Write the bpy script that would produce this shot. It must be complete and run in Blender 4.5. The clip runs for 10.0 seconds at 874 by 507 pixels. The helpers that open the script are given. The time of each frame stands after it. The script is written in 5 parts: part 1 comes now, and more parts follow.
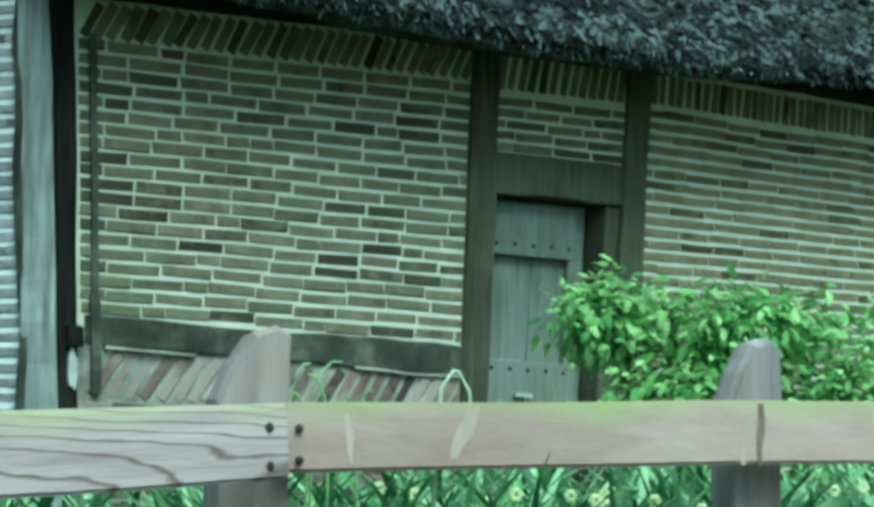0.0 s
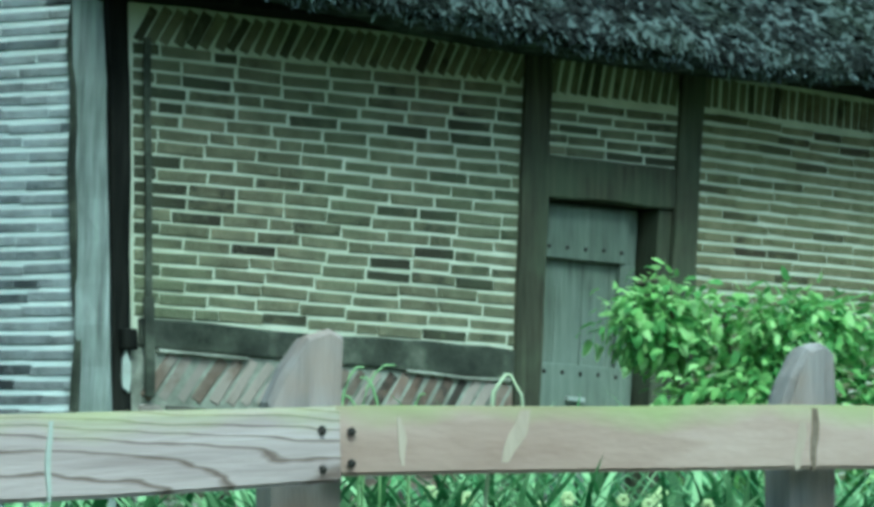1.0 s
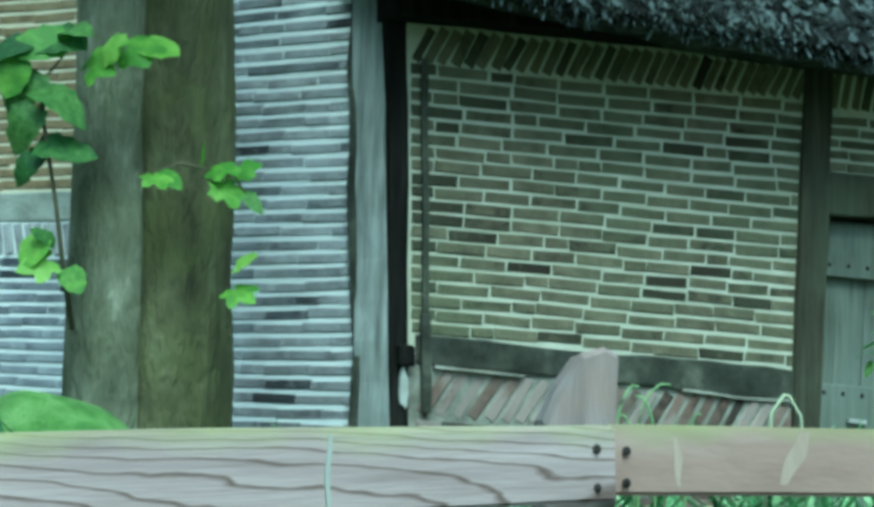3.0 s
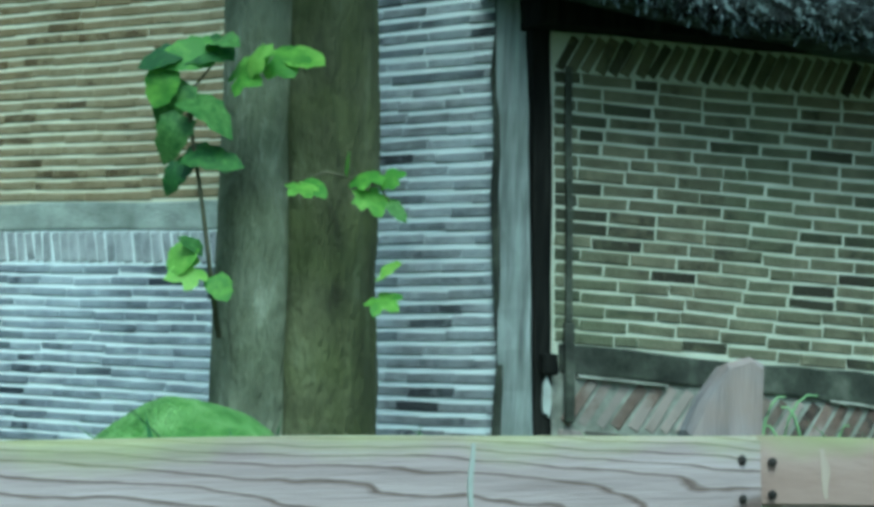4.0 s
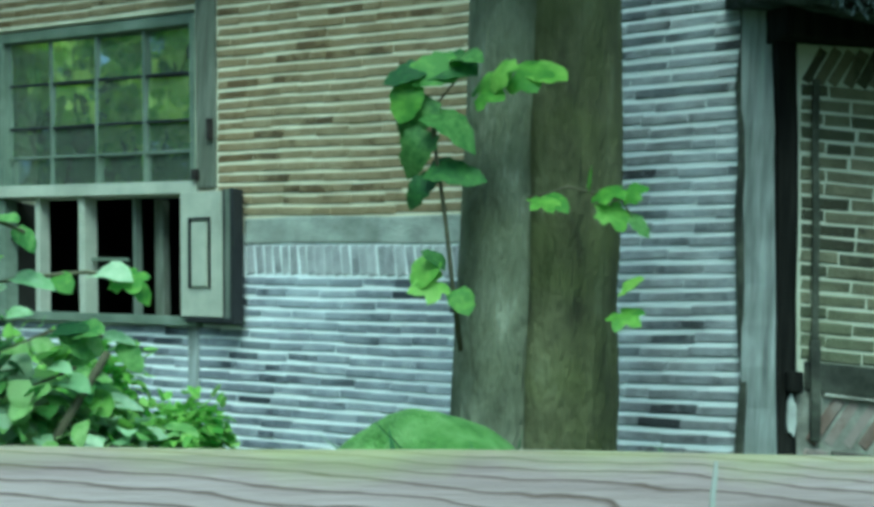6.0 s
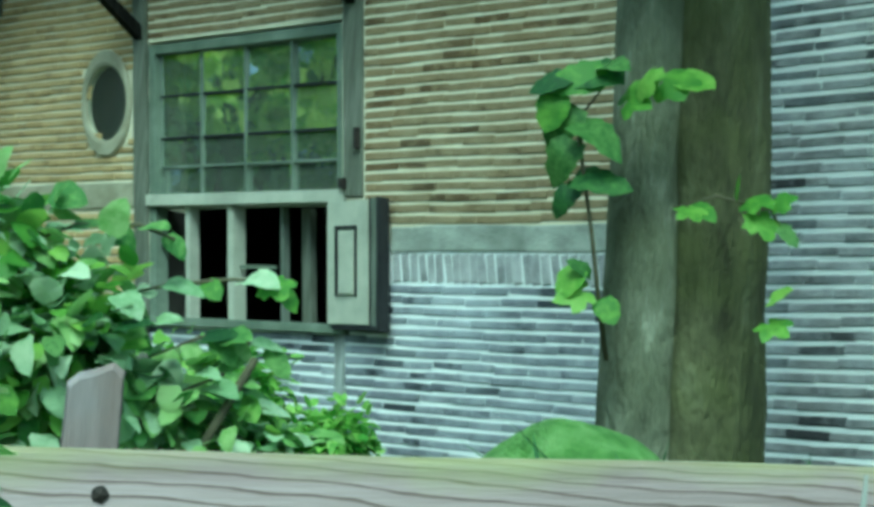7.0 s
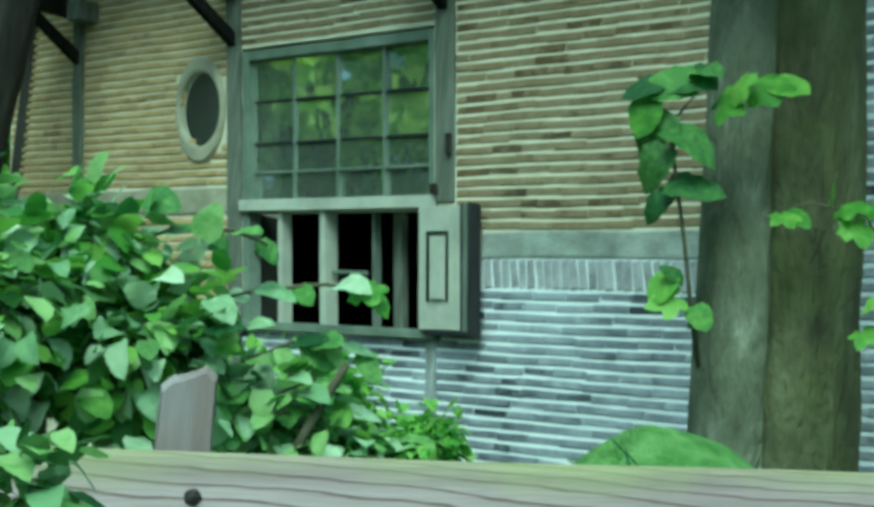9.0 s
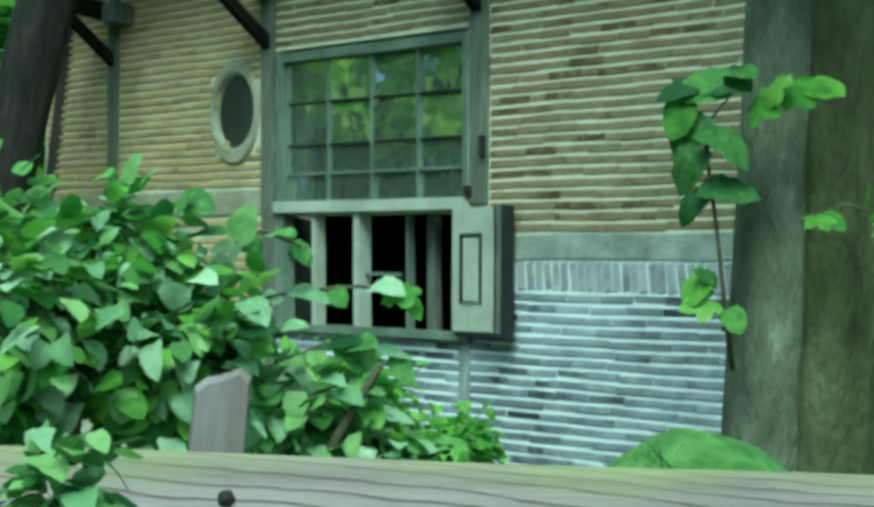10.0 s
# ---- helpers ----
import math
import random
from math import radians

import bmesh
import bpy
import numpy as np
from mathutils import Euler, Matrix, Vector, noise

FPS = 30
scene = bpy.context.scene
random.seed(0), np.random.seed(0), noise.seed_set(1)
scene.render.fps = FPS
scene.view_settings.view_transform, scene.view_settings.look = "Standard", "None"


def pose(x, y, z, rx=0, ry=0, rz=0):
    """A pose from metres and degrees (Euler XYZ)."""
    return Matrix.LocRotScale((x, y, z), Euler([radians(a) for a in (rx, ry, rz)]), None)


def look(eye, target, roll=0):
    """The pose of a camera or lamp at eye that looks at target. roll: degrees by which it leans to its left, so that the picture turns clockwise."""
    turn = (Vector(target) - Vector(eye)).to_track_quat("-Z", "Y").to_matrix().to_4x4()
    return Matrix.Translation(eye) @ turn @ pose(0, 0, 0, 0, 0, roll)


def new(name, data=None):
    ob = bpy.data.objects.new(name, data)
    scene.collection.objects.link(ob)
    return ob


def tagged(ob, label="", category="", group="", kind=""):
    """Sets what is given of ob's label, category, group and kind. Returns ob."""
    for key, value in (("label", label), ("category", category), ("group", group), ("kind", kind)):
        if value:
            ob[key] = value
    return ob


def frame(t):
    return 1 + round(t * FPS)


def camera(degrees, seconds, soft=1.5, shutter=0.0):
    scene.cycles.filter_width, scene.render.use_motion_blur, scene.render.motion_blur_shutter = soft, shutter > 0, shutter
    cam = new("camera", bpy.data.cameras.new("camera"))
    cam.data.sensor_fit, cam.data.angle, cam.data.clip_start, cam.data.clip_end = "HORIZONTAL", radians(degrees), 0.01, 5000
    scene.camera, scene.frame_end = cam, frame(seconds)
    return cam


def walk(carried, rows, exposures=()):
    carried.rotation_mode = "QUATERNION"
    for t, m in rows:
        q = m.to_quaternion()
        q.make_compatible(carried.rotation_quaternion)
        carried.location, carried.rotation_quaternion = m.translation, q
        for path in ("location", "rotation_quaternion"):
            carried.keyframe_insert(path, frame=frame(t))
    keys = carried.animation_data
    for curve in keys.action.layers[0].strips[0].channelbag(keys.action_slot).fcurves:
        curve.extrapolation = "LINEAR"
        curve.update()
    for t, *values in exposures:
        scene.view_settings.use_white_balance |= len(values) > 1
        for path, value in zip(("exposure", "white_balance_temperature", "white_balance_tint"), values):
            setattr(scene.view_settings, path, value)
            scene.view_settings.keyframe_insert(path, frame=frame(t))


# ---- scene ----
cam = camera(26.72, 10.0, soft=3.8)
EYE = (0.0, 0.0, 1.0)
# seconds, tilt, lean, heading: a pan from a standing camera
PATH = [
    (0, 95.947, -0.761, -15.881), (0.5, 95.951, -0.769, -15.802), (1, 96.034, -0.941, -14.267),
    (1.5, 96.152, -1.229, -11.811), (2, 96.269, -1.584, -8.941), (2.5, 96.312, -1.742, -7.716),
    (2.7, 96.333, -1.828, -7.061), (3.8, 96.454, -2.516, -2.030), (4, 96.465, -2.611, -1.350),
    (4.5, 96.482, -2.786, -0.175), (5, 96.504, -3.171, 2.330), (5.5, 96.509, -3.476, 4.196),
    (5.7, 96.508, -3.591, 4.913), (6.8, 96.467, -4.392, 9.679), (7, 96.452, -4.549, 10.573),
    (7.5, 96.432, -4.739, 11.646), (8, 96.426, -4.785, 11.904), (8.5, 96.406, -4.945, 12.790),
    (9, 96.392, -5.054, 13.387), (9.5, 96.379, -5.142, 13.865), (10, 96.364, -5.244, 14.419),
]
walk(cam, [(t, pose(*EYE, a, b, c)) for t, a, b, c in PATH],
     exposures=[(0, 0.66, 4660, -35), (2.5, 0.58, 4590, -34), (4.5, 0.32, 4520, -31), (5.7, 0.33, 4580, -35), (7.5, 0.36, 4740, -41), (10, 0.27, 4740, -43)])

# ---- light: a bright overcast sky ----
world = bpy.data.worlds.new("sky")
scene.world = world
world.use_nodes = True
wn = world.node_tree
sky = wn.nodes.new("ShaderNodeTexSky")
sky.sky_type = "NISHITA"
sky.sun_disc = False
SUN_EL, SUN_AZ = 60, 176      # degrees; azimuth from +y towards +x
sky.sun_elevation, sky.sun_rotation = radians(SUN_EL), radians(SUN_AZ)
sky.dust_density, sky.air_density, sky.ozone_density = 6.0, 0.8, 0.4
wn.links.new(sky.outputs[0], wn.nodes["Background"].inputs[0])
wn.nodes["Background"].inputs[1].default_value = 0.15
sun_data = bpy.data.lights.new("sun", "SUN")
sun_data.energy, sun_data.angle, sun_data.color = 1.95, radians(34), (1.0, 0.96, 0.88)
sun = new("sun", sun_data)
sd = Vector((math.sin(radians(SUN_AZ)) * math.cos(radians(SUN_EL)), math.cos(radians(SUN_AZ)) * math.cos(radians(SUN_EL)), math.sin(radians(SUN_EL))))
sun.matrix_world = look(sd * 40, (0, 6, 1))


# ---- materials ----
def mat(name, stops, scale=8.0, rough=0.85, bump=0.3, fine=60.0, stretch=(1, 1, 1), random_amt=0.0, metal=0.0,
        bump_dist=0.01, dirt=None, dirt_scale=1.5, dirt_amt=0.5, detail=6.0, translucent=0.0, spec=0.3, odd=0.0):
    """stops: colours from dark to light along the grain noise."""
    m = bpy.data.materials.new(name)
    m.use_nodes = True
    nt = m.node_tree
    N, K = nt.nodes, nt.links
    b = N["Principled BSDF"]
    co = N.new("ShaderNodeTexCoord")
    mp = N.new("ShaderNodeMapping")
    mp.inputs["Scale"].default_value = stretch
    K.new(co.outputs["Object"], mp.inputs[0])
    n1 = N.new("ShaderNodeTexNoise")
    n1.inputs["Scale"].default_value, n1.inputs["Detail"].default_value = scale, detail
    n1.inputs["Roughness"].default_value = 0.62
    K.new(mp.outputs[0], n1.inputs["Vector"])
    fac = n1.outputs["Fac"]
    if random_amt:
        oi = N.new("ShaderNodeObjectInfo")
        ge = N.new("ShaderNodeNewGeometry")
        add = N.new("ShaderNodeMath")
        add.operation = "ADD"
        K.new(oi.outputs["Random"], add.inputs[0])
        K.new(ge.outputs["Random Per Island"], add.inputs[1])
        fr = N.new("ShaderNodeMath")
        fr.operation = "FRACT"
        K.new(add.outputs[0], fr.inputs[0])
        mx = N.new("ShaderNodeMath")
        mx.operation = "MULTIPLY_ADD"
        K.new(fr.outputs[0], mx.inputs[0])
        mx.inputs[1].default_value = random_amt
        sub = N.new("ShaderNodeMath")
        sub.operation = "SUBTRACT"
        K.new(n1.outputs["Fac"], sub.inputs[0])
        sub.inputs[1].default_value = random_amt * 0.5
        K.new(sub.outputs[0], mx.inputs[2])
        fac = mx.outputs[0]
        if odd:
            few = N.new("ShaderNodeMath")
            few.operation = "LESS_THAN"
            K.new(fr.outputs[0], few.inputs[0])
            few.inputs[1].default_value = 0.11
            drop = N.new("ShaderNodeMath")
            drop.operation = "MULTIPLY_ADD"
            K.new(few.outputs[0], drop.inputs[0])
            drop.inputs[1].default_value = -odd
            K.new(fac, drop.inputs[2])
            fac = drop.outputs[0]
        # shift the grain from piece to piece
        sh = N.new("ShaderNodeVectorMath")
        sh.operation = "SCALE"
        K.new(oi.outputs["Location"], sh.inputs[0])
        sh.inputs["Scale"].default_value = 3.0
        K.new(sh.outputs[0], mp.inputs["Location"])
    ramp = N.new("ShaderNodeValToRGB")
    el = ramp.color_ramp.elements
    lo, hi = 0.28, 0.72
    for i, c in enumerate(stops):
        p = lo + (hi - lo) * i / max(1, len(stops) - 1)
        e = el[i] if i < 2 else el.new(p)
        e.position, e.color = p, (*c, 1)
    if len(stops) > 2:
        for i, c in enumerate(stops):
            p = lo + (hi - lo) * i / (len(stops) - 1)
            el[i].position, el[i].color = p, (*c, 1)
    K.new(fac, ramp.inputs[0])
    col = ramp.outputs[0]
    if dirt:
        n3 = N.new("ShaderNodeTexNoise")
        n3.inputs["Scale"].default_value, n3.inputs["Detail"].default_value = dirt_scale, 8
        K.new(N.new("ShaderNodeNewGeometry").outputs["Position"], n3.inputs["Vector"])
        r3 = N.new("ShaderNodeMapRange")
        r3.inputs[1].default_value, r3.inputs[2].default_value = 0.42, 0.68
        r3.inputs[4].default_value = dirt_amt
        K.new(n3.outputs["Fac"], r3.inputs[0])
        mixn = N.new("ShaderNodeMix")
        mixn.data_type = "RGBA"
        K.new(r3.outputs[0], mixn.inputs[0])
        K.new(col, mixn.inputs[6])
        mixn.inputs[7].default_value = (*dirt, 1)
        col = mixn.outputs[2]
    K.new(col, b.inputs["Base Color"])
    b.inputs["Roughness"].default_value, b.inputs["Metallic"].default_value = rough, metal
    b.inputs["Specular IOR Level"].default_value = spec
    if translucent:
        b.inputs["Transmission Weight"].default_value = 0.0
        tr = N.new("ShaderNodeBsdfTranslucent")
        K.new(col, tr.inputs["Color"])
        ms = N.new("ShaderNodeMixShader")
        ms.inputs[0].default_value = translucent
        K.new(b.outputs[0], ms.inputs[1])
        K.new(tr.outputs[0], ms.inputs[2])
        K.new(ms.outputs[0], N["Material Output"].inputs[0])
    if bump:
        n2 = N.new("ShaderNodeTexNoise")
        n2.inputs["Scale"].default_value, n2.inputs["Detail"].default_value = fine, 5
        K.new(mp.outputs[0], n2.inputs["Vector"])
        bp = N.new("ShaderNodeBump")
        bp.inputs["Strength"].default_value, bp.inputs["Distance"].default_value = bump, bump_dist
        K.new(n2.outputs["Fac"], bp.inputs["Height"])
        K.new(bp.outputs[0], b.inputs["Normal"])
    return m


M_BRICK_R = mat("brick_brown", [(0.030, 0.024, 0.016), (0.102, 0.090, 0.057), (0.138, 0.123, 0.080), (0.19, 0.165, 0.108)], 9, 0.9, 0.6, 70, random_amt=0.26, odd=0.2, dirt=(0.115, 0.13, 0.072), dirt_scale=1.1, dirt_amt=0.5)
M_BRICK_O = mat("brick_olive_tan", [(0.045, 0.034, 0.02), (0.135, 0.118, 0.066), (0.17, 0.148, 0.086), (0.215, 0.185, 0.112)], 9, 0.9, 0.6, 70, random_amt=0.18, odd=0.16, dirt=(0.15, 0.16, 0.08), dirt_scale=1.1, dirt_amt=0.5)
# the blue cast of reflected light is tinted into this grey brick
M_BRICK_L = mat("brick_grey_violet", [(0.045, 0.048, 0.06), (0.165, 0.17, 0.20), (0.225, 0.23, 0.265), (0.34, 0.345, 0.38)], 9, 0.9, 0.6, 70, random_amt=0.32, odd=0.2, dirt=(0.54, 0.57, 0.62), dirt_scale=2.2, dirt_amt=0.5)
M_BRICK_T = mat("brick_tan", [(0.085, 0.060, 0.030), (0.225, 0.175, 0.100), (0.265, 0.21, 0.125), (0.32, 0.26, 0.16)], 9, 0.9, 0.6, 70, random_amt=0.16, odd=0.12, dirt=(0.22, 0.14, 0.062), dirt_scale=1.3, dirt_amt=0.5)
M_BRICK_Y = mat("brick_yellow_tan", [(0.22, 0.155, 0.068), (0.39, 0.285, 0.135), (0.44, 0.33, 0.165), (0.50, 0.385, 0.205)], 9, 0.9, 0.6, 70, random_amt=0.14, odd=0.08, dirt=(0.45, 0.32, 0.14), dirt_scale=1.2, dirt_amt=0.4)
M_BRICK_G = mat("brick_taupe_grey", [(0.045, 0.043, 0.047), (0.175, 0.168, 0.176), (0.24, 0.232, 0.24), (0.36, 0.35, 0.36)], 9, 0.9, 0.6, 70, random_amt=0.28, odd=0.16, dirt=(0.56, 0.58, 0.62), dirt_scale=2.2, dirt_amt=0.5)
M_BRICK_S = mat("pale_rubbed_brick", [(0.16, 0.155, 0.16), (0.30, 0.29, 0.295), (0.36, 0.35, 0.355), (0.44, 0.43, 0.435)], 9, 0.9, 0.6, 70, random_amt=0.25, dirt=(0.5, 0.5, 0.52), dirt_scale=1.7, dirt_amt=0.5)
M_MORTAR = mat("lime_mortar", [(0.74, 0.75, 0.75), (0.83, 0.84, 0.845), (0.90, 0.905, 0.90)], 5, 0.95, 0.5, 110, dirt=(0.66, 0.66, 0.61), dirt_scale=2.0, dirt_amt=0.3)
# darker copy of the lime mortar: the right wall's dimness is in its colour
M_MORTAR_R = mat("grimy_lime_mortar", [(0.40, 0.39, 0.30), (0.51, 0.50, 0.40), (0.61, 0.59, 0.49)], 5, 0.95, 0.5, 110, dirt=(0.33, 0.33, 0.22), dirt_scale=1.6, dirt_amt=0.45)
M_MORTAR_D = mat("dirty_mortar", [(0.10, 0.095, 0.08), (0.22, 0.21, 0.175), (0.40, 0.39, 0.34)], 6, 0.95, 0.5, 60)
M_MORTAR_T = mat("yellowed_lime_mortar", [(0.58, 0.53, 0.38), (0.68, 0.63, 0.47), (0.75, 0.705, 0.55)], 5, 0.95, 0.5, 110, dirt=(0.52, 0.46, 0.31), dirt_scale=2.0, dirt_amt=0.35)
M_BRICK_P = mat("brick_plinth", [(0.035, 0.025, 0.02), (0.13, 0.082, 0.062), (0.19, 0.13, 0.105), (0.29, 0.23, 0.205)], 7, 0.9, 0.5, 70, random_amt=0.7, dirt=(0.12, 0.115, 0.10), dirt_scale=4, dirt_amt=0.4)
# dark timber; on the corner post and wall plate the black holds eave shade
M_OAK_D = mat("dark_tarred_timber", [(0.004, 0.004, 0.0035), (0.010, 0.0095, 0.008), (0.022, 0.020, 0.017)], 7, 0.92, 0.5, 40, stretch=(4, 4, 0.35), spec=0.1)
M_OAK_G = mat("weathered_grey_timber", [(0.15, 0.155, 0.15), (0.30, 0.31, 0.30), (0.43, 0.445, 0.43)], 7, 0.85, 0.5, 40, stretch=(4, 4, 0.3), dirt=(0.10, 0.11, 0.09), dirt_scale=3, dirt_amt=0.5)
M_STUD = mat("brown_grey_stud", [(0.07, 0.075, 0.055), (0.14, 0.145, 0.115), (0.22, 0.225, 0.185)], 7, 0.85, 0.5, 40, stretch=(4, 4, 0.3), dirt=(0.08, 0.085, 0.055), dirt_scale=3, dirt_amt=0.5)
M_OAK_M = mat("mossy_brown_timber", [(0.020, 0.019, 0.011), (0.046, 0.043, 0.027), (0.08, 0.075, 0.047)], 7, 0.85, 0.4, 40, stretch=(4, 4, 0.3), dirt=(0.085, 0.10, 0.06), dirt_scale=3, dirt_amt=0.5)
M_BEAM_H = mat("weathered_plate", [(0.22, 0.23, 0.20), (0.36, 0.37, 0.33), (0.47, 0.48, 0.43)], 5, 0.9, 0.5, 40, stretch=(0.5, 2, 2), dirt=(0.10, 0.11, 0.09), dirt_scale=4, dirt_amt=0.5)
M_BAND = mat("tan_weathered_plate", [(0.22, 0.20, 0.135), (0.34, 0.315, 0.225), (0.44, 0.41, 0.30)], 5, 0.9, 0.5, 40, stretch=(0.5, 2, 2), dirt=(0.18, 0.17, 0.11), dirt_scale=4, dirt_amt=0.5)
M_SILL = mat("dark_mossy_sill", [(0.014, 0.014, 0.010), (0.05, 0.052, 0.038), (0.13, 0.13, 0.10)], 6, 0.9, 0.5, 40, dirt=(0.016, 0.016, 0.013), dirt_scale=5, dirt_amt=0.8)
M_DOOR = mat("grey_weathered_door", [(0.075, 0.083, 0.064), (0.13, 0.142, 0.112), (0.19, 0.205, 0.165)], 5, 0.8, 0.4, 40, stretch=(5, 5, 0.5), dirt=(0.20, 0.22, 0.19), dirt_scale=2.5, dirt_amt=0.5)
M_IRON = mat("rusted_iron", [(0.015, 0.013, 0.012), (0.05, 0.04, 0.035)], 20, 0.7, 0.3, 80, metal=0.4)
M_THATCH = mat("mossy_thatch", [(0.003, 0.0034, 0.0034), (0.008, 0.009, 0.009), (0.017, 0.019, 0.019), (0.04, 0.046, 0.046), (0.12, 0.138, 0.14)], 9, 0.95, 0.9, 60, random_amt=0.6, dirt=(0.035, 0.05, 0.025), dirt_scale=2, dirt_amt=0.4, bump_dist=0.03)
M_PAINT = mat("grey_green_paint", [(0.10, 0.125, 0.095), (0.165, 0.195, 0.15), (0.24, 0.27, 0.22)], 5, 0.6, 0.2, 60, dirt=(0.09, 0.11, 0.07), dirt_scale=3, dirt_amt=0.5)
M_PAINT_W = mat("pale_cream_paint", [(0.34, 0.34, 0.28), (0.45, 0.45, 0.37), (0.54, 0.54, 0.45)], 5, 0.6, 0.2, 60, dirt=(0.36, 0.37, 0.3), dirt_scale=3, dirt_amt=0.4)
M_DARK = mat("black_paint", [(0.01, 0.01, 0.012), (0.03, 0.03, 0.032)], 8, 0.6, 0.2, 60)
# near-black, so the shade of the unlit room is in the colour
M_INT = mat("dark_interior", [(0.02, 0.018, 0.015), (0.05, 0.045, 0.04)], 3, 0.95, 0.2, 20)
M_PLASTER = mat("oval_surround_render", [(0.25, 0.23, 0.16), (0.34, 0.315, 0.225), (0.42, 0.39, 0.29)], 6, 0.9, 0.3, 60)
M_BARK = mat("olive_mossy_bark", [(0.022, 0.021, 0.011), (0.063, 0.063, 0.029), (0.102, 0.102, 0.049), (0.175, 0.175, 0.103)], 3.0, 0.95, 0.9, 20, stretch=(2.4, 2.4, 0.9), dirt=(0.08, 0.088, 0.027), dirt_scale=4.0, dirt_amt=0.6, bump_dist=0.03)
M_BARK_G = mat("grey_lichened_bark", [(0.05, 0.052, 0.031), (0.115, 0.12, 0.077), (0.18, 0.185, 0.125), (0.34, 0.345, 0.26)], 3.4, 0.95, 0.9, 22, stretch=(2.6, 2.6, 0.8), dirt=(0.09, 0.098, 0.05), dirt_scale=4.0, dirt_amt=0.5, bump_dist=0.03)
M_BARK_D = mat("dark_bark", [(0.006, 0.006, 0.005), (0.018, 0.016, 0.013), (0.04, 0.034, 0.028)], 6, 0.95, 0.8, 22, stretch=(2.6, 2.6, 0.55))
M_RAIL_G = mat("silvery_weathered_rail", [(0.25, 0.19, 0.19), (0.39, 0.305, 0.305), (0.50, 0.405, 0.405)], 3.0, 0.85, 0.18, 40, stretch=(0.35, 3, 6))

M_RAIL_B = mat("brown_weathered_rail", [(0.17, 0.105, 0.085), (0.30, 0.205, 0.175), (0.42, 0.31, 0.275)], 2.2, 0.85, 0.12, 40, stretch=(0.8, 3, 2.5))



def rail_grain(name, line, moss, A, B, zc, amount):
    """A plain-sawn board: nested arches of grain, moss along the top edge."""
    m = bpy.data.materials[name]
    nt = m.node_tree
    N, K = nt.nodes, nt.links
    bs = N["Principled BSDF"]
    col = bs.inputs["Base Color"].links[0].from_socket
    co = N.new("ShaderNodeTexCoord")
    sp = N.new("ShaderNodeSeparateXYZ")
    K.new(co.outputs["Object"], sp.inputs[0])

    def op(kind, a, c, e=None):
        q = N.new("ShaderNodeMath")
        q.operation = kind
        for i, v in enumerate((a, c, e)):
            if v is None:
                continue
            if isinstance(v, (int, float)):
                q.inputs[i].default_value = v
            else:
                K.new(v, q.inputs[i])
        return q.outputs[0]
    nz = N.new("ShaderNodeTexNoise")
    mp = N.new("ShaderNodeMapping")
    mp.inputs["Scale"].default_value = (1.6, 1, 7)
    K.new(co.outputs["Object"], mp.inputs[0])
    K.new(mp.outputs[0], nz.inputs["Vector"])
    nz.inputs["Scale"].default_value, nz.inputs["Detail"].default_value = 1.3, 4
    dz = op("SUBTRACT", sp.outputs["Z"], zc)
    v = op("ADD", op("MULTIPLY", op("MULTIPLY", dz, dz), A), op("MULTIPLY", sp.outputs["X"], B))
    v = op("ADD", v, op("MULTIPLY", nz.outputs["Fac"], amount))
    fr = op("FRACT", v, 0)
    rp = N.new("ShaderNodeValToRGB")
    e = rp.color_ramp.elements
    e[0].position, e[0].color = 0.0, (0, 0, 0, 1)
    e[1].position, e[1].color = 0.74, (0.10, 0.10, 0.10, 1)
    for p, c in ((0.89, 0.95), (0.94, 0.8), (1.0, 0.0)):
        k = e.new(p)
        k.color = (c, c, c, 1)
    K.new(fr, rp.inputs[0])
    mx = N.new("ShaderNodeMix")
    mx.data_type = "RGBA"
    K.new(rp.outputs[0], mx.inputs[0])
    K.new(col, mx.inputs[6])
    mx.inputs[7].default_value = (*line, 1)
    mo = N.new("ShaderNodeMapRange")
    mo.inputs[1].default_value, mo.inputs[2].default_value, mo.inputs[4].default_value = 0.0, 0.05, 0.58
    n4 = N.new("ShaderNodeTexNoise")
    n4.inputs["Scale"].default_value, n4.inputs["Detail"].default_value = 3.0, 5
    K.new(co.outputs["Object"], n4.inputs["Vector"])
    K.new(op("ADD", sp.outputs["Z"], op("MULTIPLY_ADD", n4.outputs["Fac"], 0.16, -0.045)), mo.inputs[0])
    m2 = N.new("ShaderNodeMix")
    m2.data_type = "RGBA"
    K.new(mo.outputs[0], m2.inputs[0])
    K.new(mx.outputs[2], m2.inputs[6])
    m2.inputs[7].default_value = (*moss, 1)
    K.new(m2.outputs[2], bs.inputs["Base Color"])


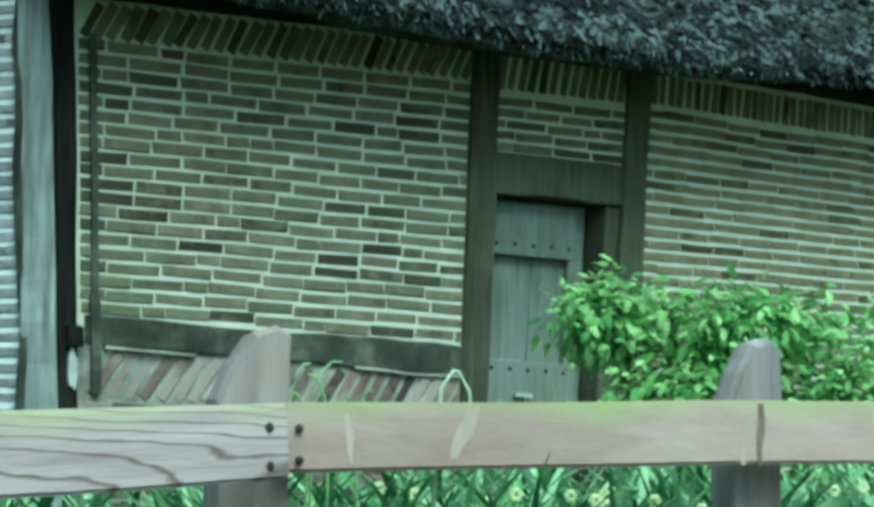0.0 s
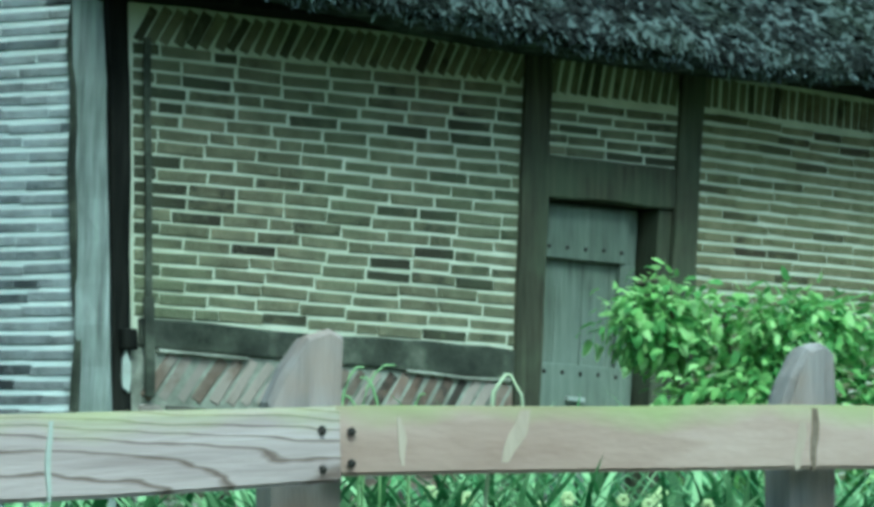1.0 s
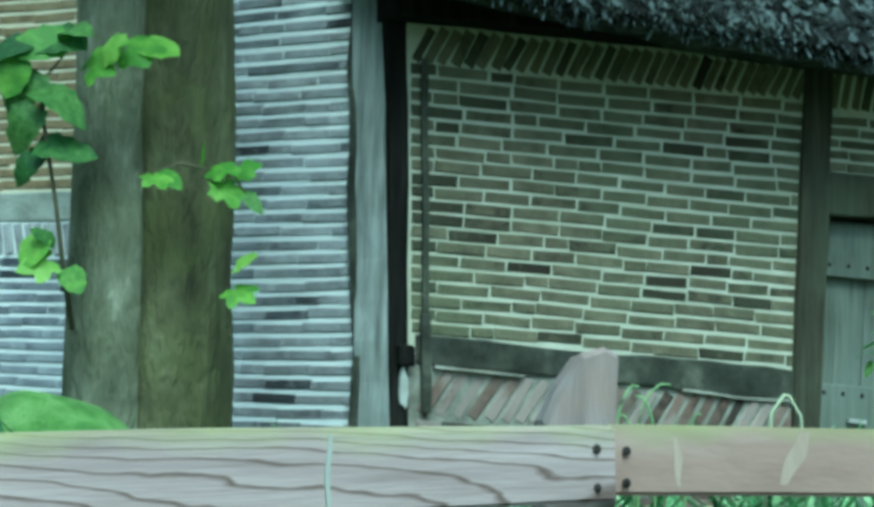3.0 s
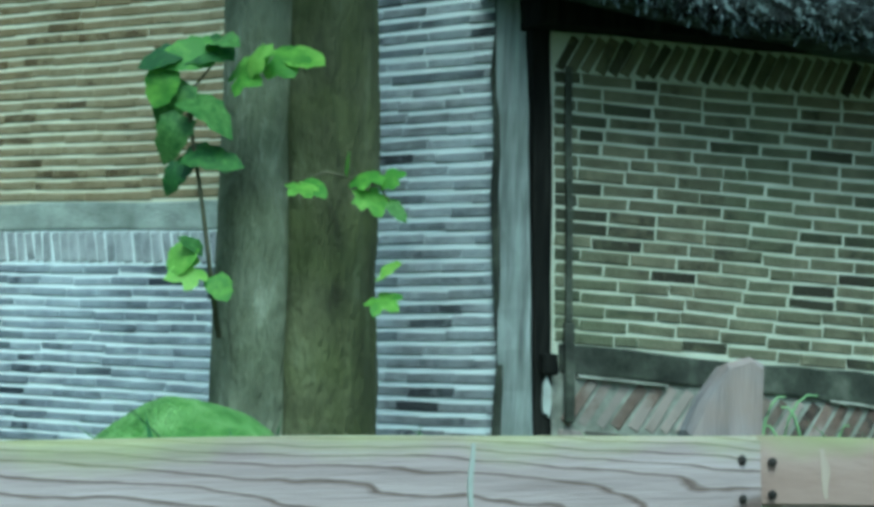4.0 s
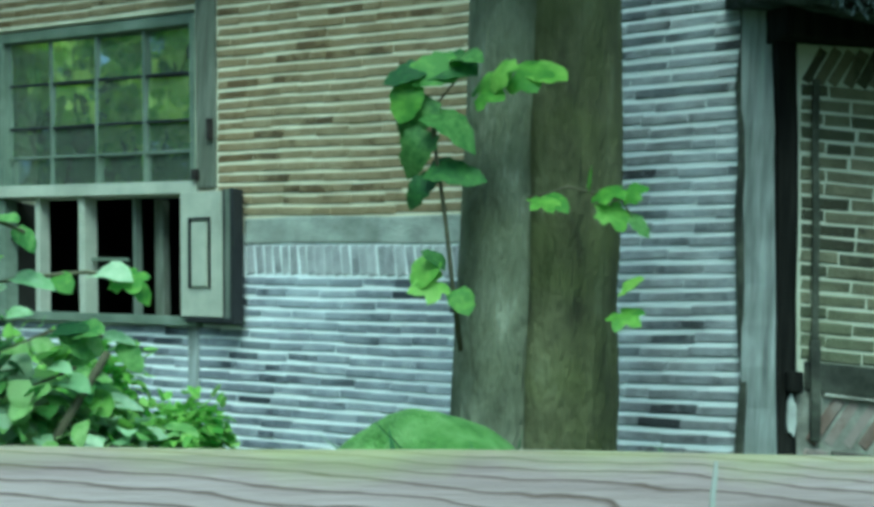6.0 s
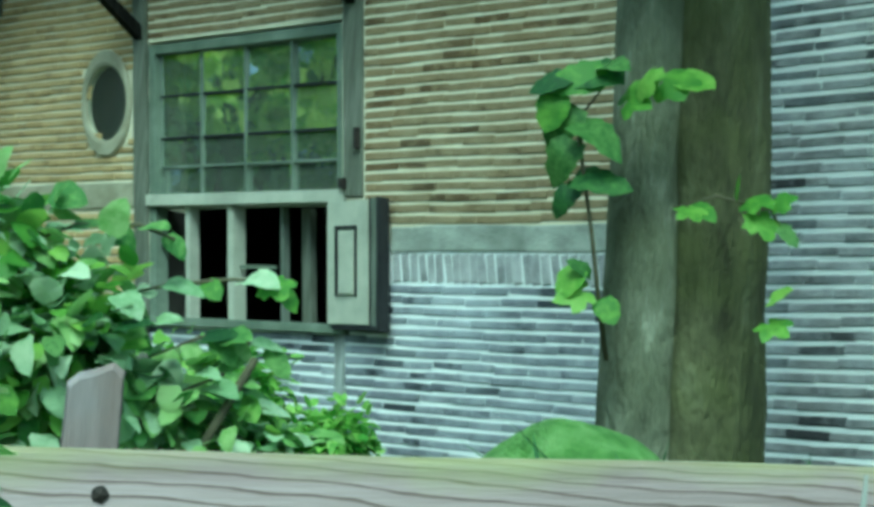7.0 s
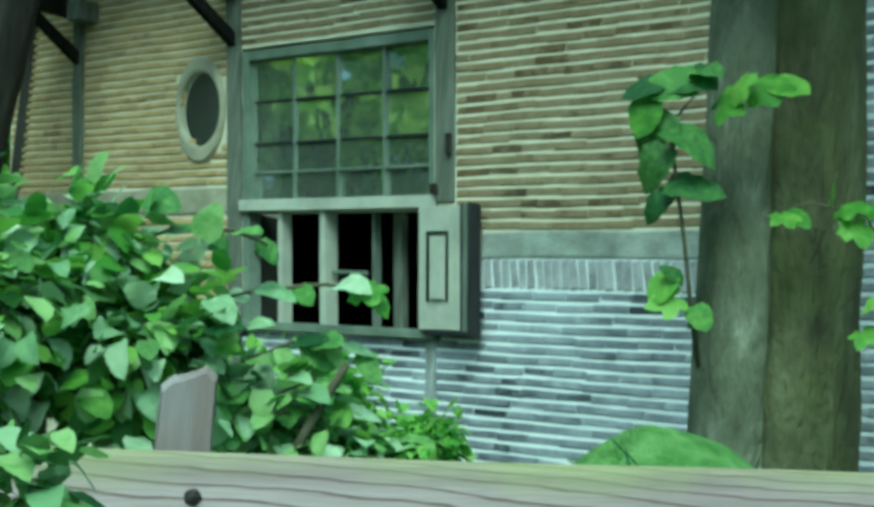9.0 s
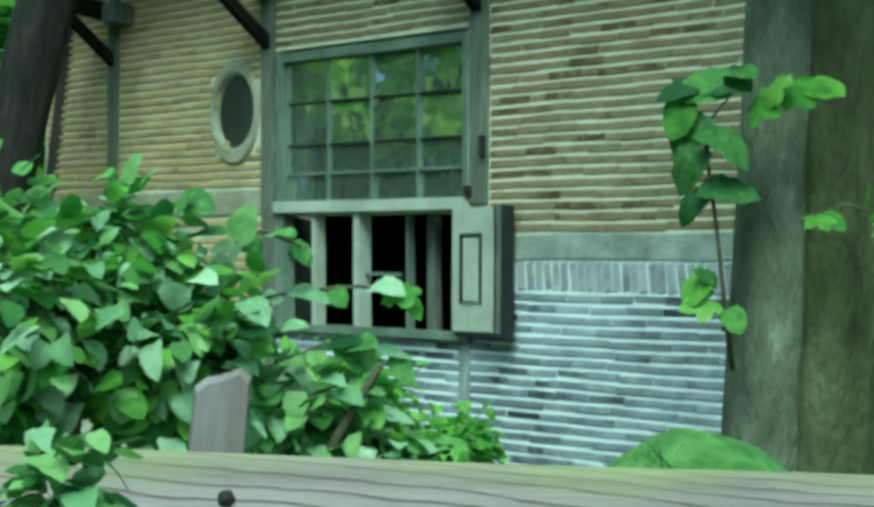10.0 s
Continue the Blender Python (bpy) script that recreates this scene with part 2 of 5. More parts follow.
rail_grain("silvery_weathered_rail", (0.12, 0.08, 0.068), (0.42, 0.44, 0.19), 300.0, 4.2, -0.125, 3.4)
rail_grain("brown_weathered_rail", (0.29, 0.20, 0.17), (0.30, 0.37, 0.13), 40.0, 0.6, -0.07, 0.9)
M_GROOVE = mat("dark_wood_grain", [(0.10, 0.07, 0.05), (0.20, 0.15, 0.12)], 12, 0.9, 0.3, 50)
M_POST = mat("grey_pink_fence_post", [(0.13, 0.11, 0.11), (0.24, 0.205, 0.205), (0.34, 0.29, 0.285)], 5, 0.85, 0.4, 50, stretch=(4, 4, 0.4), dirt=(0.26, 0.17, 0.125), dirt_scale=7, dirt_amt=0.5)
M_LEAF = mat("broad_leaf", [(0.10, 0.21, 0.045), (0.24, 0.40, 0.10), (0.39, 0.54, 0.20)], 2.6, 0.5, 0.3, 24, random_amt=0.6, translucent=0.4)
M_LEAF_B = mat("bright_leaf", [(0.11, 0.24, 0.03), (0.21, 0.38, 0.05), (0.32, 0.50, 0.09)], 2.6, 0.5, 0.2, 24, random_amt=0.5, translucent=0.42)
M_LEAF_H = mat("fresh_herb_leaf", [(0.16, 0.34, 0.05), (0.29, 0.50, 0.085), (0.42, 0.62, 0.15)], 2.6, 0.55, 0.2, 24, random_amt=0.5, translucent=0.45)
M_LEAF_Y = mat("young_bright_leaf", [(0.22, 0.40, 0.04), (0.46, 0.62, 0.08), (0.62, 0.74, 0.18)], 0.9, 0.5, 0, random_amt=0.7, translucent=0.5)
M_LEAF_C = mat("sunlit_tree_leaf", [(0.14, 0.28, 0.04), (0.25, 0.43, 0.07), (0.38, 0.55, 0.13)], 0.9, 0.5, 0, random_amt=0.6, translucent=0.5)
M_LEAF_P = mat("pale_leaf", [(0.24, 0.37, 0.17), (0.40, 0.53, 0.30), (0.54, 0.64, 0.42)], 2.6, 0.55, 0.3, 24, random_amt=0.6, translucent=0.35)
# dark copy of the leaf green: shade among the leaves put into colour
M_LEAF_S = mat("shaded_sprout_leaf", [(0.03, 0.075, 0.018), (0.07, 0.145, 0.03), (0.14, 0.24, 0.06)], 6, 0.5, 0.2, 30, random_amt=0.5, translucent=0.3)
M_LEAF_N = mat("nettle_leaf", [(0.14, 0.28, 0.075), (0.27, 0.44, 0.125), (0.42, 0.58, 0.24)], 2.6, 0.6, 0.2, 24, random_amt=0.6, translucent=0.4)
M_GRASS = mat("long_grass", [(0.045, 0.11, 0.035), (0.14, 0.27, 0.10), (0.33, 0.47, 0.24)], 6, 0.5, 0.1, 30, random_amt=0.9, translucent=0.3)
M_BLADE = mat("pale_grass_blade", [(0.16, 0.26, 0.10), (0.30, 0.42, 0.19)], 8, 0.6, 0.1, 30)
M_CHIP = mat("bare_peeled_wood", [(0.30, 0.225, 0.18), (0.40, 0.315, 0.26)], 6, 0.85, 0.3, 50, stretch=(1, 1, 0.3))
M_STRAW = mat("dry_stalk", [(0.36, 0.40, 0.26), (0.5, 0.52, 0.36)], 10, 0.8, 0.1, 30)
# pale straw tips that carry the eave's edge highlight in their colour
M_TIP = mat("damp_straw_tips", [(0.03, 0.035, 0.035), (0.10, 0.115, 0.12), (0.22, 0.25, 0.26)], 14, 0.9, 0.2, 50, random_amt=0.5)
M_FLOWER = mat("yellow_flower", [(0.38, 0.45, 0.20), (0.54, 0.58, 0.34)], 10, 0.7, 0.1, 30)
M_STEM = mat("brown_stem", [(0.06, 0.055, 0.03), (0.13, 0.12, 0.07)], 10, 0.8, 0.3, 50)
M_MOSS = mat("green_moss", [(0.08, 0.17, 0.032), (0.16, 0.30, 0.062), (0.26, 0.42, 0.125)], 14, 0.95, 1.0, 120, dirt=(0.24, 0.36, 0.13), dirt_scale=7, dirt_amt=0.6, bump_dist=0.03)
M_SOIL = mat("garden_soil", [(0.03, 0.035, 0.018), (0.06, 0.075, 0.03), (0.09, 0.12, 0.045)], 3, 0.95, 0.6, 25)
M_WHITE = mat("flaking_white_paint", [(0.22, 0.22, 0.2), (0.45, 0.45, 0.42)], 8, 0.8, 0.2, 50)

glass = bpy.data.materials.new("old_window_glass")
glass.use_nodes = True
gb = glass.node_tree.nodes["Principled BSDF"]
gb.inputs["Transmission Weight"].default_value = 1.0
gb.inputs["Base Color"].default_value = (0.8, 0.86, 0.82, 1)
gb.inputs["Roughness"].default_value = 0.03
gb.inputs["IOR"].default_value = 3.6
gn = glass.node_tree.nodes.new("ShaderNodeTexNoise")
gn.inputs["Scale"].default_value = 2.2
gbp = glass.node_tree.nodes.new("ShaderNodeBump")
gbp.inputs["Strength"].default_value, gbp.inputs["Distance"].default_value = 0.12, 0.008
glass.node_tree.links.new(gn.outputs["Fac"], gbp.inputs["Height"])
glass.node_tree.links.new(gbp.outputs[0], gb.inputs["Normal"])
# a share of grey-green diffuse that makes the old panes milky
gd = glass.node_tree.nodes.new("ShaderNodeBsdfDiffuse")
gd.inputs["Color"].default_value = (0.34, 0.38, 0.31, 1)
gm = glass.node_tree.nodes.new("ShaderNodeMixShader")
gm.inputs[0].default_value = 0.11
gg = glass.node_tree.nodes.new("ShaderNodeBsdfGlossy")
gg.inputs["Color"].default_value = (0.95, 1.0, 0.9, 1)
gg.inputs["Roughness"].default_value = 0.02
glass.node_tree.links.new(gbp.outputs[0], gg.inputs["Normal"])
gs = glass.node_tree.nodes.new("ShaderNodeMixShader")
gs.inputs[0].default_value = 0.35
glass.node_tree.links.new(gb.outputs[0], gs.inputs[1])
glass.node_tree.links.new(gg.outputs[0], gs.inputs[2])
glass.node_tree.links.new(gs.outputs[0], gm.inputs[1])
glass.node_tree.links.new(gd.outputs[0], gm.inputs[2])
glass.node_tree.links.new(gm.outputs[0], glass.node_tree.nodes["Material Output"].inputs[0])


# ---- mesh helpers ----
def part(name, bm, material, parent=None, label="", smooth=False, matrix=None):
    me = bpy.data.meshes.new(name)
    bm.normal_update()
    bm.to_mesh(me)
    bm.free()
    me.materials.append(material)
    if smooth:
        for p in me.polygons:
            p.use_smooth = True
    ob = new(name, me)
    if matrix is not None:
        ob.matrix_world = matrix
    if parent is not None:
        ob.parent = parent
        ob.matrix_parent_inverse = parent.matrix_basis.inverted()
    if label:
        ob["label"] = label
    return ob


def thing(name, label, category, group="", kind="", at=(0, 0, 0)):
    ob = new(name)
    ob.empty_display_size = 0.1
    return tagged(ob, label, category, group, kind)


def grid_solid(bm, fn, us, vs, t0, t1):
    """A closed slab: fn(u, v, t) over the lists us, vs, between depths t0 and t1."""
    lay = []
    for t in (t0, t1):
        lay.append([[bm.verts.new(fn(u, v, t)) for v in vs] for u in us])
    nu, nv = len(us), len(vs)
    for i in range(nu - 1):
        for j in range(nv - 1):
            for k, L in enumerate(lay):
                f = [L[i][j], L[i + 1][j], L[i + 1][j + 1], L[i][j + 1]]
                bm.faces.new(f if k else f[::-1])
    a, b = lay
    for i in range(nu - 1):
        bm.faces.new((a[i][0], a[i + 1][0], b[i + 1][0], b[i][0]))
        bm.faces.new((a[i][-1], b[i][-1], b[i + 1][-1], a[i + 1][-1]))
    for j in range(nv - 1):
        bm.faces.new((a[0][j], b[0][j], b[0][j + 1], a[0][j + 1]))
        bm.faces.new((a[-1][j], a[-1][j + 1], b[-1][j + 1], b[-1][j]))
    bmesh.ops.recalc_face_normals(bm, faces=bm.faces[:])


def steps(a, b, d):
    n = max(1, int(math.ceil(abs(b - a) / d)))
    return [a + (b - a) * i / n for i in range(n + 1)]


# ---- the two wall planes: s along the wall, n out of it, z up; old walls that lean ----
CORNER = Vector((0.576, 7.783, 0.0))
U_R, N_R = Vector((0.9397, 0.3420, 0)), Vector((0.3420, -0.9397, 0))
U_L, N_L = Vector((-0.8387, 0.5446, 0)), Vector((-0.5446, -0.8387, 0))


def wall_r(s, z, n=0.0):
    ss = s + (-0.05 + 0.04 * min(s, 3)) * (z - 1.6)
    zz = 2.0 + (z - 2.0) * (1 + 0.05 * min(s, 3.0)) if z > 0.9 else z
    return CORNER + U_R * ss + N_R * n + Vector((0, 0, zz))


def wall_l(s, z, n=0.0):
    ss = s + (0.05 + 0.022 * min(s, 6)) * (z - 1.7)
    return CORNER + U_L * ss + N_L * n + Vector((0, 0, z + 0.025 * max(0, s - 1.8) * (1 if z > 0.9 else 0)))


def slab(fn, s0, s1, z0, z1, n0, n1, bev=0.0, wob=0.0, seed=0, step=0.18):
    """A timber or slab on a wall, with slightly uneven faces and rounded long edges."""
    bm = bmesh.new()

    def f(u, v, t):
        w = Vector((0, 0, 0))
        if wob:
            w = noise.noise_vector(Vector((u * 3.1 + seed, v * 3.1, t * 5))) * wob
        return fn(u + w.x, v + w.z, t + w.y)
    grid_solid(bm, f, steps(s0, s1, step), steps(z0, z1, step), n0, n1)
    if bev:
        sharp = [e for e in bm.edges if len(e.link_faces) == 2 and e.calc_face_angle(0) > 0.7]
        bmesh.ops.bevel(bm, geom=sharp, offset=bev, segments=2, affect="EDGES", profile=0.6)
    return bm


def ground_z(x, y):
    k = min(1, max(0, (y - 2.2) / 4.5))
    return 0.42 * k * k * (3 - 2 * k) + 0.03 * noise.noise(Vector((x * 0.7, y * 0.7, 0)))


# ---- ground ----
bm = bmesh.new()
xs = [-4000, -1000, -300, -90, -40, -20] + [i * 0.5 for i in range(-24, 25)] + [20, 40, 90, 300, 1000, 4000]
gv = [[bm.verts.new((x, y, ground_z(x, y))) for y in xs] for x in xs]
for i in range(len(xs) - 1):
    for j in range(len(xs) - 1):
        bm.faces.new((gv[i][j], gv[i + 1][j], gv[i + 1][j + 1], gv[i][j + 1]))
tagged(part("ground", bm, M_SOIL, smooth=True), "dark soil and low weeds in a cottage garden", "ground", kind="structure")

# ---- brick courses ----
def brick_mesh(name, l, h, d, seed, material):
    rnd = random.Random(seed)
    bm = bmesh.new()
    bmesh.ops.create_cube(bm, size=1)
    for v in bm.verts:
        v.co = Vector((v.co.x * l, v.co.y * d, v.co.z * h))
    front = [e for e in bm.edges if all(v.co.y > 0 for v in e.verts)]
    bmesh.ops.bevel(bm, geom=front, offset=0.006, segments=1, affect="EDGES")
    for v in bm.verts:
        v.co += Vector((rnd.uniform(-1, 1) * 0.004, rnd.uniform(-1, 1) * 0.002, rnd.uniform(-1, 1) * 0.0034))
    me = bpy.data.meshes.new(name)
    bm.to_mesh(me)
    bm.free()
    me.materials.append(material)
    return me


def frame_at(fn, s, z, n, roll=0.0):
    """Pose on a wall: x along it, y out of it, z up, following the lean of the courses."""
    p = fn(s, z, n)
    x = (fn(s + 0.05, z, n) - fn(s - 0.05, z, n)).normalized()
    y = (fn(s, z, n + 0.1) - p).normalized()
    zz = x.cross(y)
    if zz.z < 0:
        zz = -zz
        x = -x
    m = Matrix((x, y, x.cross(y))).transposed().to_4x4()
    m.translation = p
    return m @ Matrix.Rotation(roll, 4, "Y")


BRICK_CACHE = {}


def lay(wall, fn, s0, s1, z0, z1, pitch, length, material, seed, gap=None, keep=None, limit=300, n=0.0, joint=None):
    """Courses of single bricks, laid on a wall's bed of mortar."""
    rnd = random.Random(seed)
    rows = int(round((z1 - z0) / pitch))
    gap = gap or pitch * (0.25 if fn is wall_r else 0.31)
    pitch = (z1 - z0) / rows
    made = 0
    rest = bmesh.new()
    for r in range(rows):
        z = z0 + (r + 0.5) * pitch
        s = s0
        first = True
        while s < s1 - 0.02:
            l = length * rnd.uniform(0.9, 1.1)
            if rnd.random() < 0.1:
                l = length * 0.5
            if first:
                l *= rnd.choice((0.5, 0.75, 1.0)) if r % 2 else rnd.choice((0.25, 0.5, 1.0))
                first = False
            l = max(l, 0.05)
            if s + l > s1 - 0.05:
                l = s1 - s
            c = s + l / 2
            if keep is None or keep(c, z):
                q = max(1, round((l - 0.008) / 0.02)) * 0.02
                key = (material.name, q, rnd.randrange(3), round(pitch, 4))
                if key not in BRICK_CACHE:
                    BRICK_CACHE[key] = brick_mesh("brick", 1.0 * q, pitch - gap, 0.05, int(q * 1000) * 3 + key[2], material)
                m = frame_at(fn, c, z + rnd.uniform(-0.0015, 0.0015) + 0.010 * noise.noise(Vector((c * 1.9, z * 2.5, seed))), n - 0.018 + rnd.uniform(-0.002, 0.003), rnd.uniform(-0.008, 0.008))
                m = m @ Matrix.Diagonal(((l - (joint or (0.0065 if fn is wall_r else 0.003))) / q, 1, 1, 1))
                if made < limit:
                    ob = new("brick", BRICK_CACHE[key])
                    ob.matrix_world = m
                    ob.parent = wall
                    made += 1
                else:
                    b2 = bmesh.new()
                    b2.from_mesh(BRICK_CACHE[key])
                    b2.transform(m)
                    tmp = bpy.data.meshes.new("t")
                    b2.to_mesh(tmp)
                    b2.free()
                    rest.from_mesh(tmp)
                    bpy.data.meshes.remove(tmp)
            s += l
    if rest.verts:
        ob = part("far_bricks", rest, material, wall)
        tagged(ob, kind="stuff")
    else:
        rest.free()


def soldiers(wall, fn, s0, s1, z0, z1, material, seed, tilt=0.5, pitch=0.062, n=0.0, wide=None):
    """A row of bricks set on end, leaning."""
    rnd = random.Random(seed)
    h = (z1 - z0) / math.cos(tilt) * 0.96
    me = [brick_mesh("brick", pitch * (wide or (0.8 if fn is wall_r else 0.91)), h, 0.05, seed + k, material) for k in range(3)]
    s = s0 + pitch / 2
    while s < s1:
        ob = new("brick", rnd.choice(me))
        ob.matrix_world = frame_at(fn, s, (z0 + z1) / 2, n - 0.018 + rnd.uniform(-0.003, 0.004), tilt * (-1 if fn is wall_r else 1) + rnd.uniform(-0.05, 0.05))
        ob.parent = wall
        s += pitch * rnd.uniform(0.93, 1.08)


def masonry(name, fn, s0, s1, z0, z1, n0=-0.3, n1=0.002, bed=None):
    return tagged(part(name, slab(fn, s0, s1, z0, z1, n0, n1, step=0.3), bed or (M_MORTAR_R if fn is wall_r else M_MORTAR)), kind="structure")


# ---- the low wall under the thatch ----
w = tagged(masonry("wall_1", wall_r, 0.07, 2.12, 1.42, 3.0), "old brown brick infill panel with pale lime joints", "wall")
WALL_1 = w
w = tagged(masonry("wall_2", wall_r, 2.22, 3.06, 2.38, 3.0), "small brick panel over the door", "wall")
WALL_2 = w
w = tagged(masonry("wall_3", wall_r, 3.2, 7.5, 0.2, 3.0), "brown brick wall with pale joints under the eaves", "wall")
WALL_3 = w
w = tagged(masonry("wall_4", wall_r, 0.0, 2.1, 0.2, 1.42, bed=M_MORTAR_D), "low brick plinth with leaning bricks below the sill", "wall")
WALL_4 = w

# ---- the tall front wall ----
w = tagged(masonry("wall_5", wall_l, 0.18, 1.1, 0.2, 4.6), "tall brick pier with broad pale joints", "wall")
WALL_5 = w
w = tagged(masonry("wall_9", wall_l, 1.1, 3.54, 0.2, 2.1), "grey-pink brick wall with chalky pale joints", "wall")
WALL_9 = w
w = tagged(masonry("wall_10", wall_l, 1.1, 3.54, 2.1, 4.6, bed=M_MORTAR_T), "upper tan brick wall with pale joints", "wall")
WALL_10 = w
w = tagged(masonry("wall_6", wall_l, 3.54, 5.26, 0.2, 1.64), "brick wall below the big window", "wall")
WALL_6 = w
w = tagged(masonry("wall_7", wall_l, 3.54, 5.26, 3.38, 4.6, bed=M_MORTAR_T), "brick wall above the big window", "wall")
WALL_7 = w
# wall with an oval hole
bm = bmesh.new()
OV_S, OV_Z, OV_A, OV_B = 5.68, 3.01, 0.215, 0.25
ring_in, ring_out = [], []
NSEG = 48
for n_ in (-0.002, -0.3):
    a, b = [], []
    for i in range(NSEG):
        t = 2 * math.pi * i / NSEG
        c, s_ = math.cos(t), math.sin(t)
        a.append(bm.verts.new(wall_l(OV_S + OV_A * c, OV_Z + OV_B * s_, n_)))
        k = min((2.38 if c > 0 else 0.42) / max(abs(c), 1e-6), (1.6 if s_ > 0 else 2.8) / max(abs(s_), 1e-6))
        b.append(bm.verts.new(wall_l(OV_S + k * c, OV_Z + k * s_, n_)))
    ring_in.append(a)
    ring_out.append(b)
for i in range(NSEG):
    j = (i + 1) % NSEG
    bm.faces.new((ring_in[0][i], ring_out[0][i], ring_out[0][j], ring_in[0][j]))
    bm.faces.new((ring_in[1][i], ring_in[1][j], ring_out[1][j], ring_out[1][i]))
    bm.faces.new((ring_in[0][i], ring_in[0][j], ring_in[1][j], ring_in[1][i]))
    bm.faces.new((ring_out[0][i], ring_out[1][i], ring_out[1][j], ring_out[0][j]))
bmesh.ops.recalc_face_normals(bm, faces=bm.faces[:])
WALL_8 = tagged(part("wall_8", bm, M_MORTAR_T), "tan brick wall with an oval window", "wall", kind="structure")

# ---- timber frame of the low wall ----
def timber(name, fn, s0, s1, z0, z1, n0, n1, material, label, seed, bev=0.012, wob=0.012):
    return tagged(part(name, slab(fn, s0, s1, z0, z1, n0, n1, bev, wob, seed), material), label, "beam", kind="structure")


# shaded side of the corner, painted as a separate black post
timber("corner_post", wall_r, -0.014, 0.072, 0.25, 3.0, -0.2, 0.02, M_OAK_D, "corner post under the eaves, its shade painted black", 1)
timber("trim_post_grey", wall_l, 0.016, 0.178, 0.25, 4.5, -0.15, 0.035, M_OAK_G, "weathered pale grey corner post with a split edge", 2, wob=0.018)
timber("trim_split", wall_l, 0.160, 0.194, 0.9, 4.5, -0.1, 0.040, M_SILL, "blackened split edge of the grey corner post", 21, 0.006, 0.03)
timber("trim_post", wall_r, 2.08, 2.24, 0.25, 3.0, -0.2, 0.03, M_OAK_M, "dark mossy timber door post", 3)
timber("trim_post_b", wall_r, 3.05, 3.215, 0.25, 3.0, -0.2, 0.03, M_OAK_M, "dark mossy timber door post", 4)
timber("trim_lintel", wall_r, 2.22, 3.07, 2.215, 2.40, -0.2, 0.02, M_OAK_M, "dark timber lintel over the door", 5)
timber("trim_sill", wall_r, 0.1, 2.10, 1.40, 1.525, -0.2, 0.02, M_SILL, "blackened mossy sill beam", 6, wob=0.02)
timber("trim_plate", wall_r, -0.03, 7.5, 2.87, 3.02, -0.2, 0.15, M_OAK_D, "dark wall plate under the thatch, eave shade in its colour", 7)

timber("trim_ledge", wall_r, 0.19, 0.62, 1.386, 1.400, -0.05, 0.026, M_MORTAR_D, "crumbling pale mortar ledge under the sill", 61, 0.004, 0.012)
timber("trim_ledge_b", wall_r, 1.45, 2.09, 1.384, 1.398, -0.05, 0.026, M_MORTAR_D, "crumbling pale mortar ledge under the sill", 62, 0.004, 0.012)

# thin batten beside the corner post
b = thing("batten", "thin dark wooden batten nailed beside the corner post", "batten")
part("upper_strip", slab(wall_r, 0.130, 0.162, 1.62, 2.72, 0.012, 0.03, 0.006, 0.009, 8), M_SILL, b)
part("lower_strip", slab(wall_r, 0.118, 0.165, 1.2, 1.62, 0.022, 0.04, 0.006, 0.012, 9, 0.06), M_SILL, b, "greyed lower strip")

# flaking white patch at the foot of the corner post
bm = bmesh.new()
rim = []
for i in range(22):
    a = 2 * math.pi * i / 22
    r = 1 + 0.35 * noise.noise(Vector((math.cos(a) * 2, math.sin(a) * 2, 3.3)))
    rim.append((0.035 + 0.022 * r * math.cos(a), 1.295 + 0.085 * r * math.sin(a)))
fa = [bm.verts.new(wall_r(s, z, 0.032)) for s, z in rim]
fb = [bm.verts.new(wall_r(s, z, 0.005)) for s, z in rim]
bm.faces.new(fa)
for i in range(22):
    bm.faces.new((fa[i], fb[i], fb[(i + 1) % 22], fa[(i + 1) % 22]))
tagged(part("paint_patch", bm, M_WHITE), "flaking white paint patch on the post foot", "paint patch")

# blackened block wedged against the post above the patch
tagged(part("wedge_block", slab(wall_r, -0.005, 0.078, 1.385, 1.475, 0.022, 0.06, 0.012, 0.02, 44, 0.03), M_OAK_D), "blackened wooden block wedged against the post", "wooden block")

# ---- plank door ----
door = thing("door_1", "weathered grey plank door with nailed ledges, closed", "door", kind="structure")
for i in range(4):
    part("plank", slab(wall_r, 2.245 + i * 0.171, 2.4145 + i * 0.171, 0.45, 2.21, -0.17, -0.125, 0.005, 0.004, 20 + i), M_DOOR, door)
TOPL = part("top_ledge", slab(wall_r, 2.25, 2.83, 1.955, 2.19, -0.124, -0.075, 0.008, 0.005, 30), M_DOOR, door)
BOTL = part("bottom_ledge", slab(wall_r, 2.25, 2.90, 1.26, 1.49, -0.124, -0.075, 0.008, 0.005, 31), M_DOOR, door)
part("closing_stile", slab(wall_r, 2.80, 2.90, 0.45, 1.95, -0.124, -0.09, 0.006, 0.004, 32), M_DOOR, door)
part("frame_stile", slab(wall_r, 2.965, 3.055, 0.25, 2.21, -0.2, -0.005, 0.008, 0.006, 33), M_OAK_M, door, "mossy door frame")


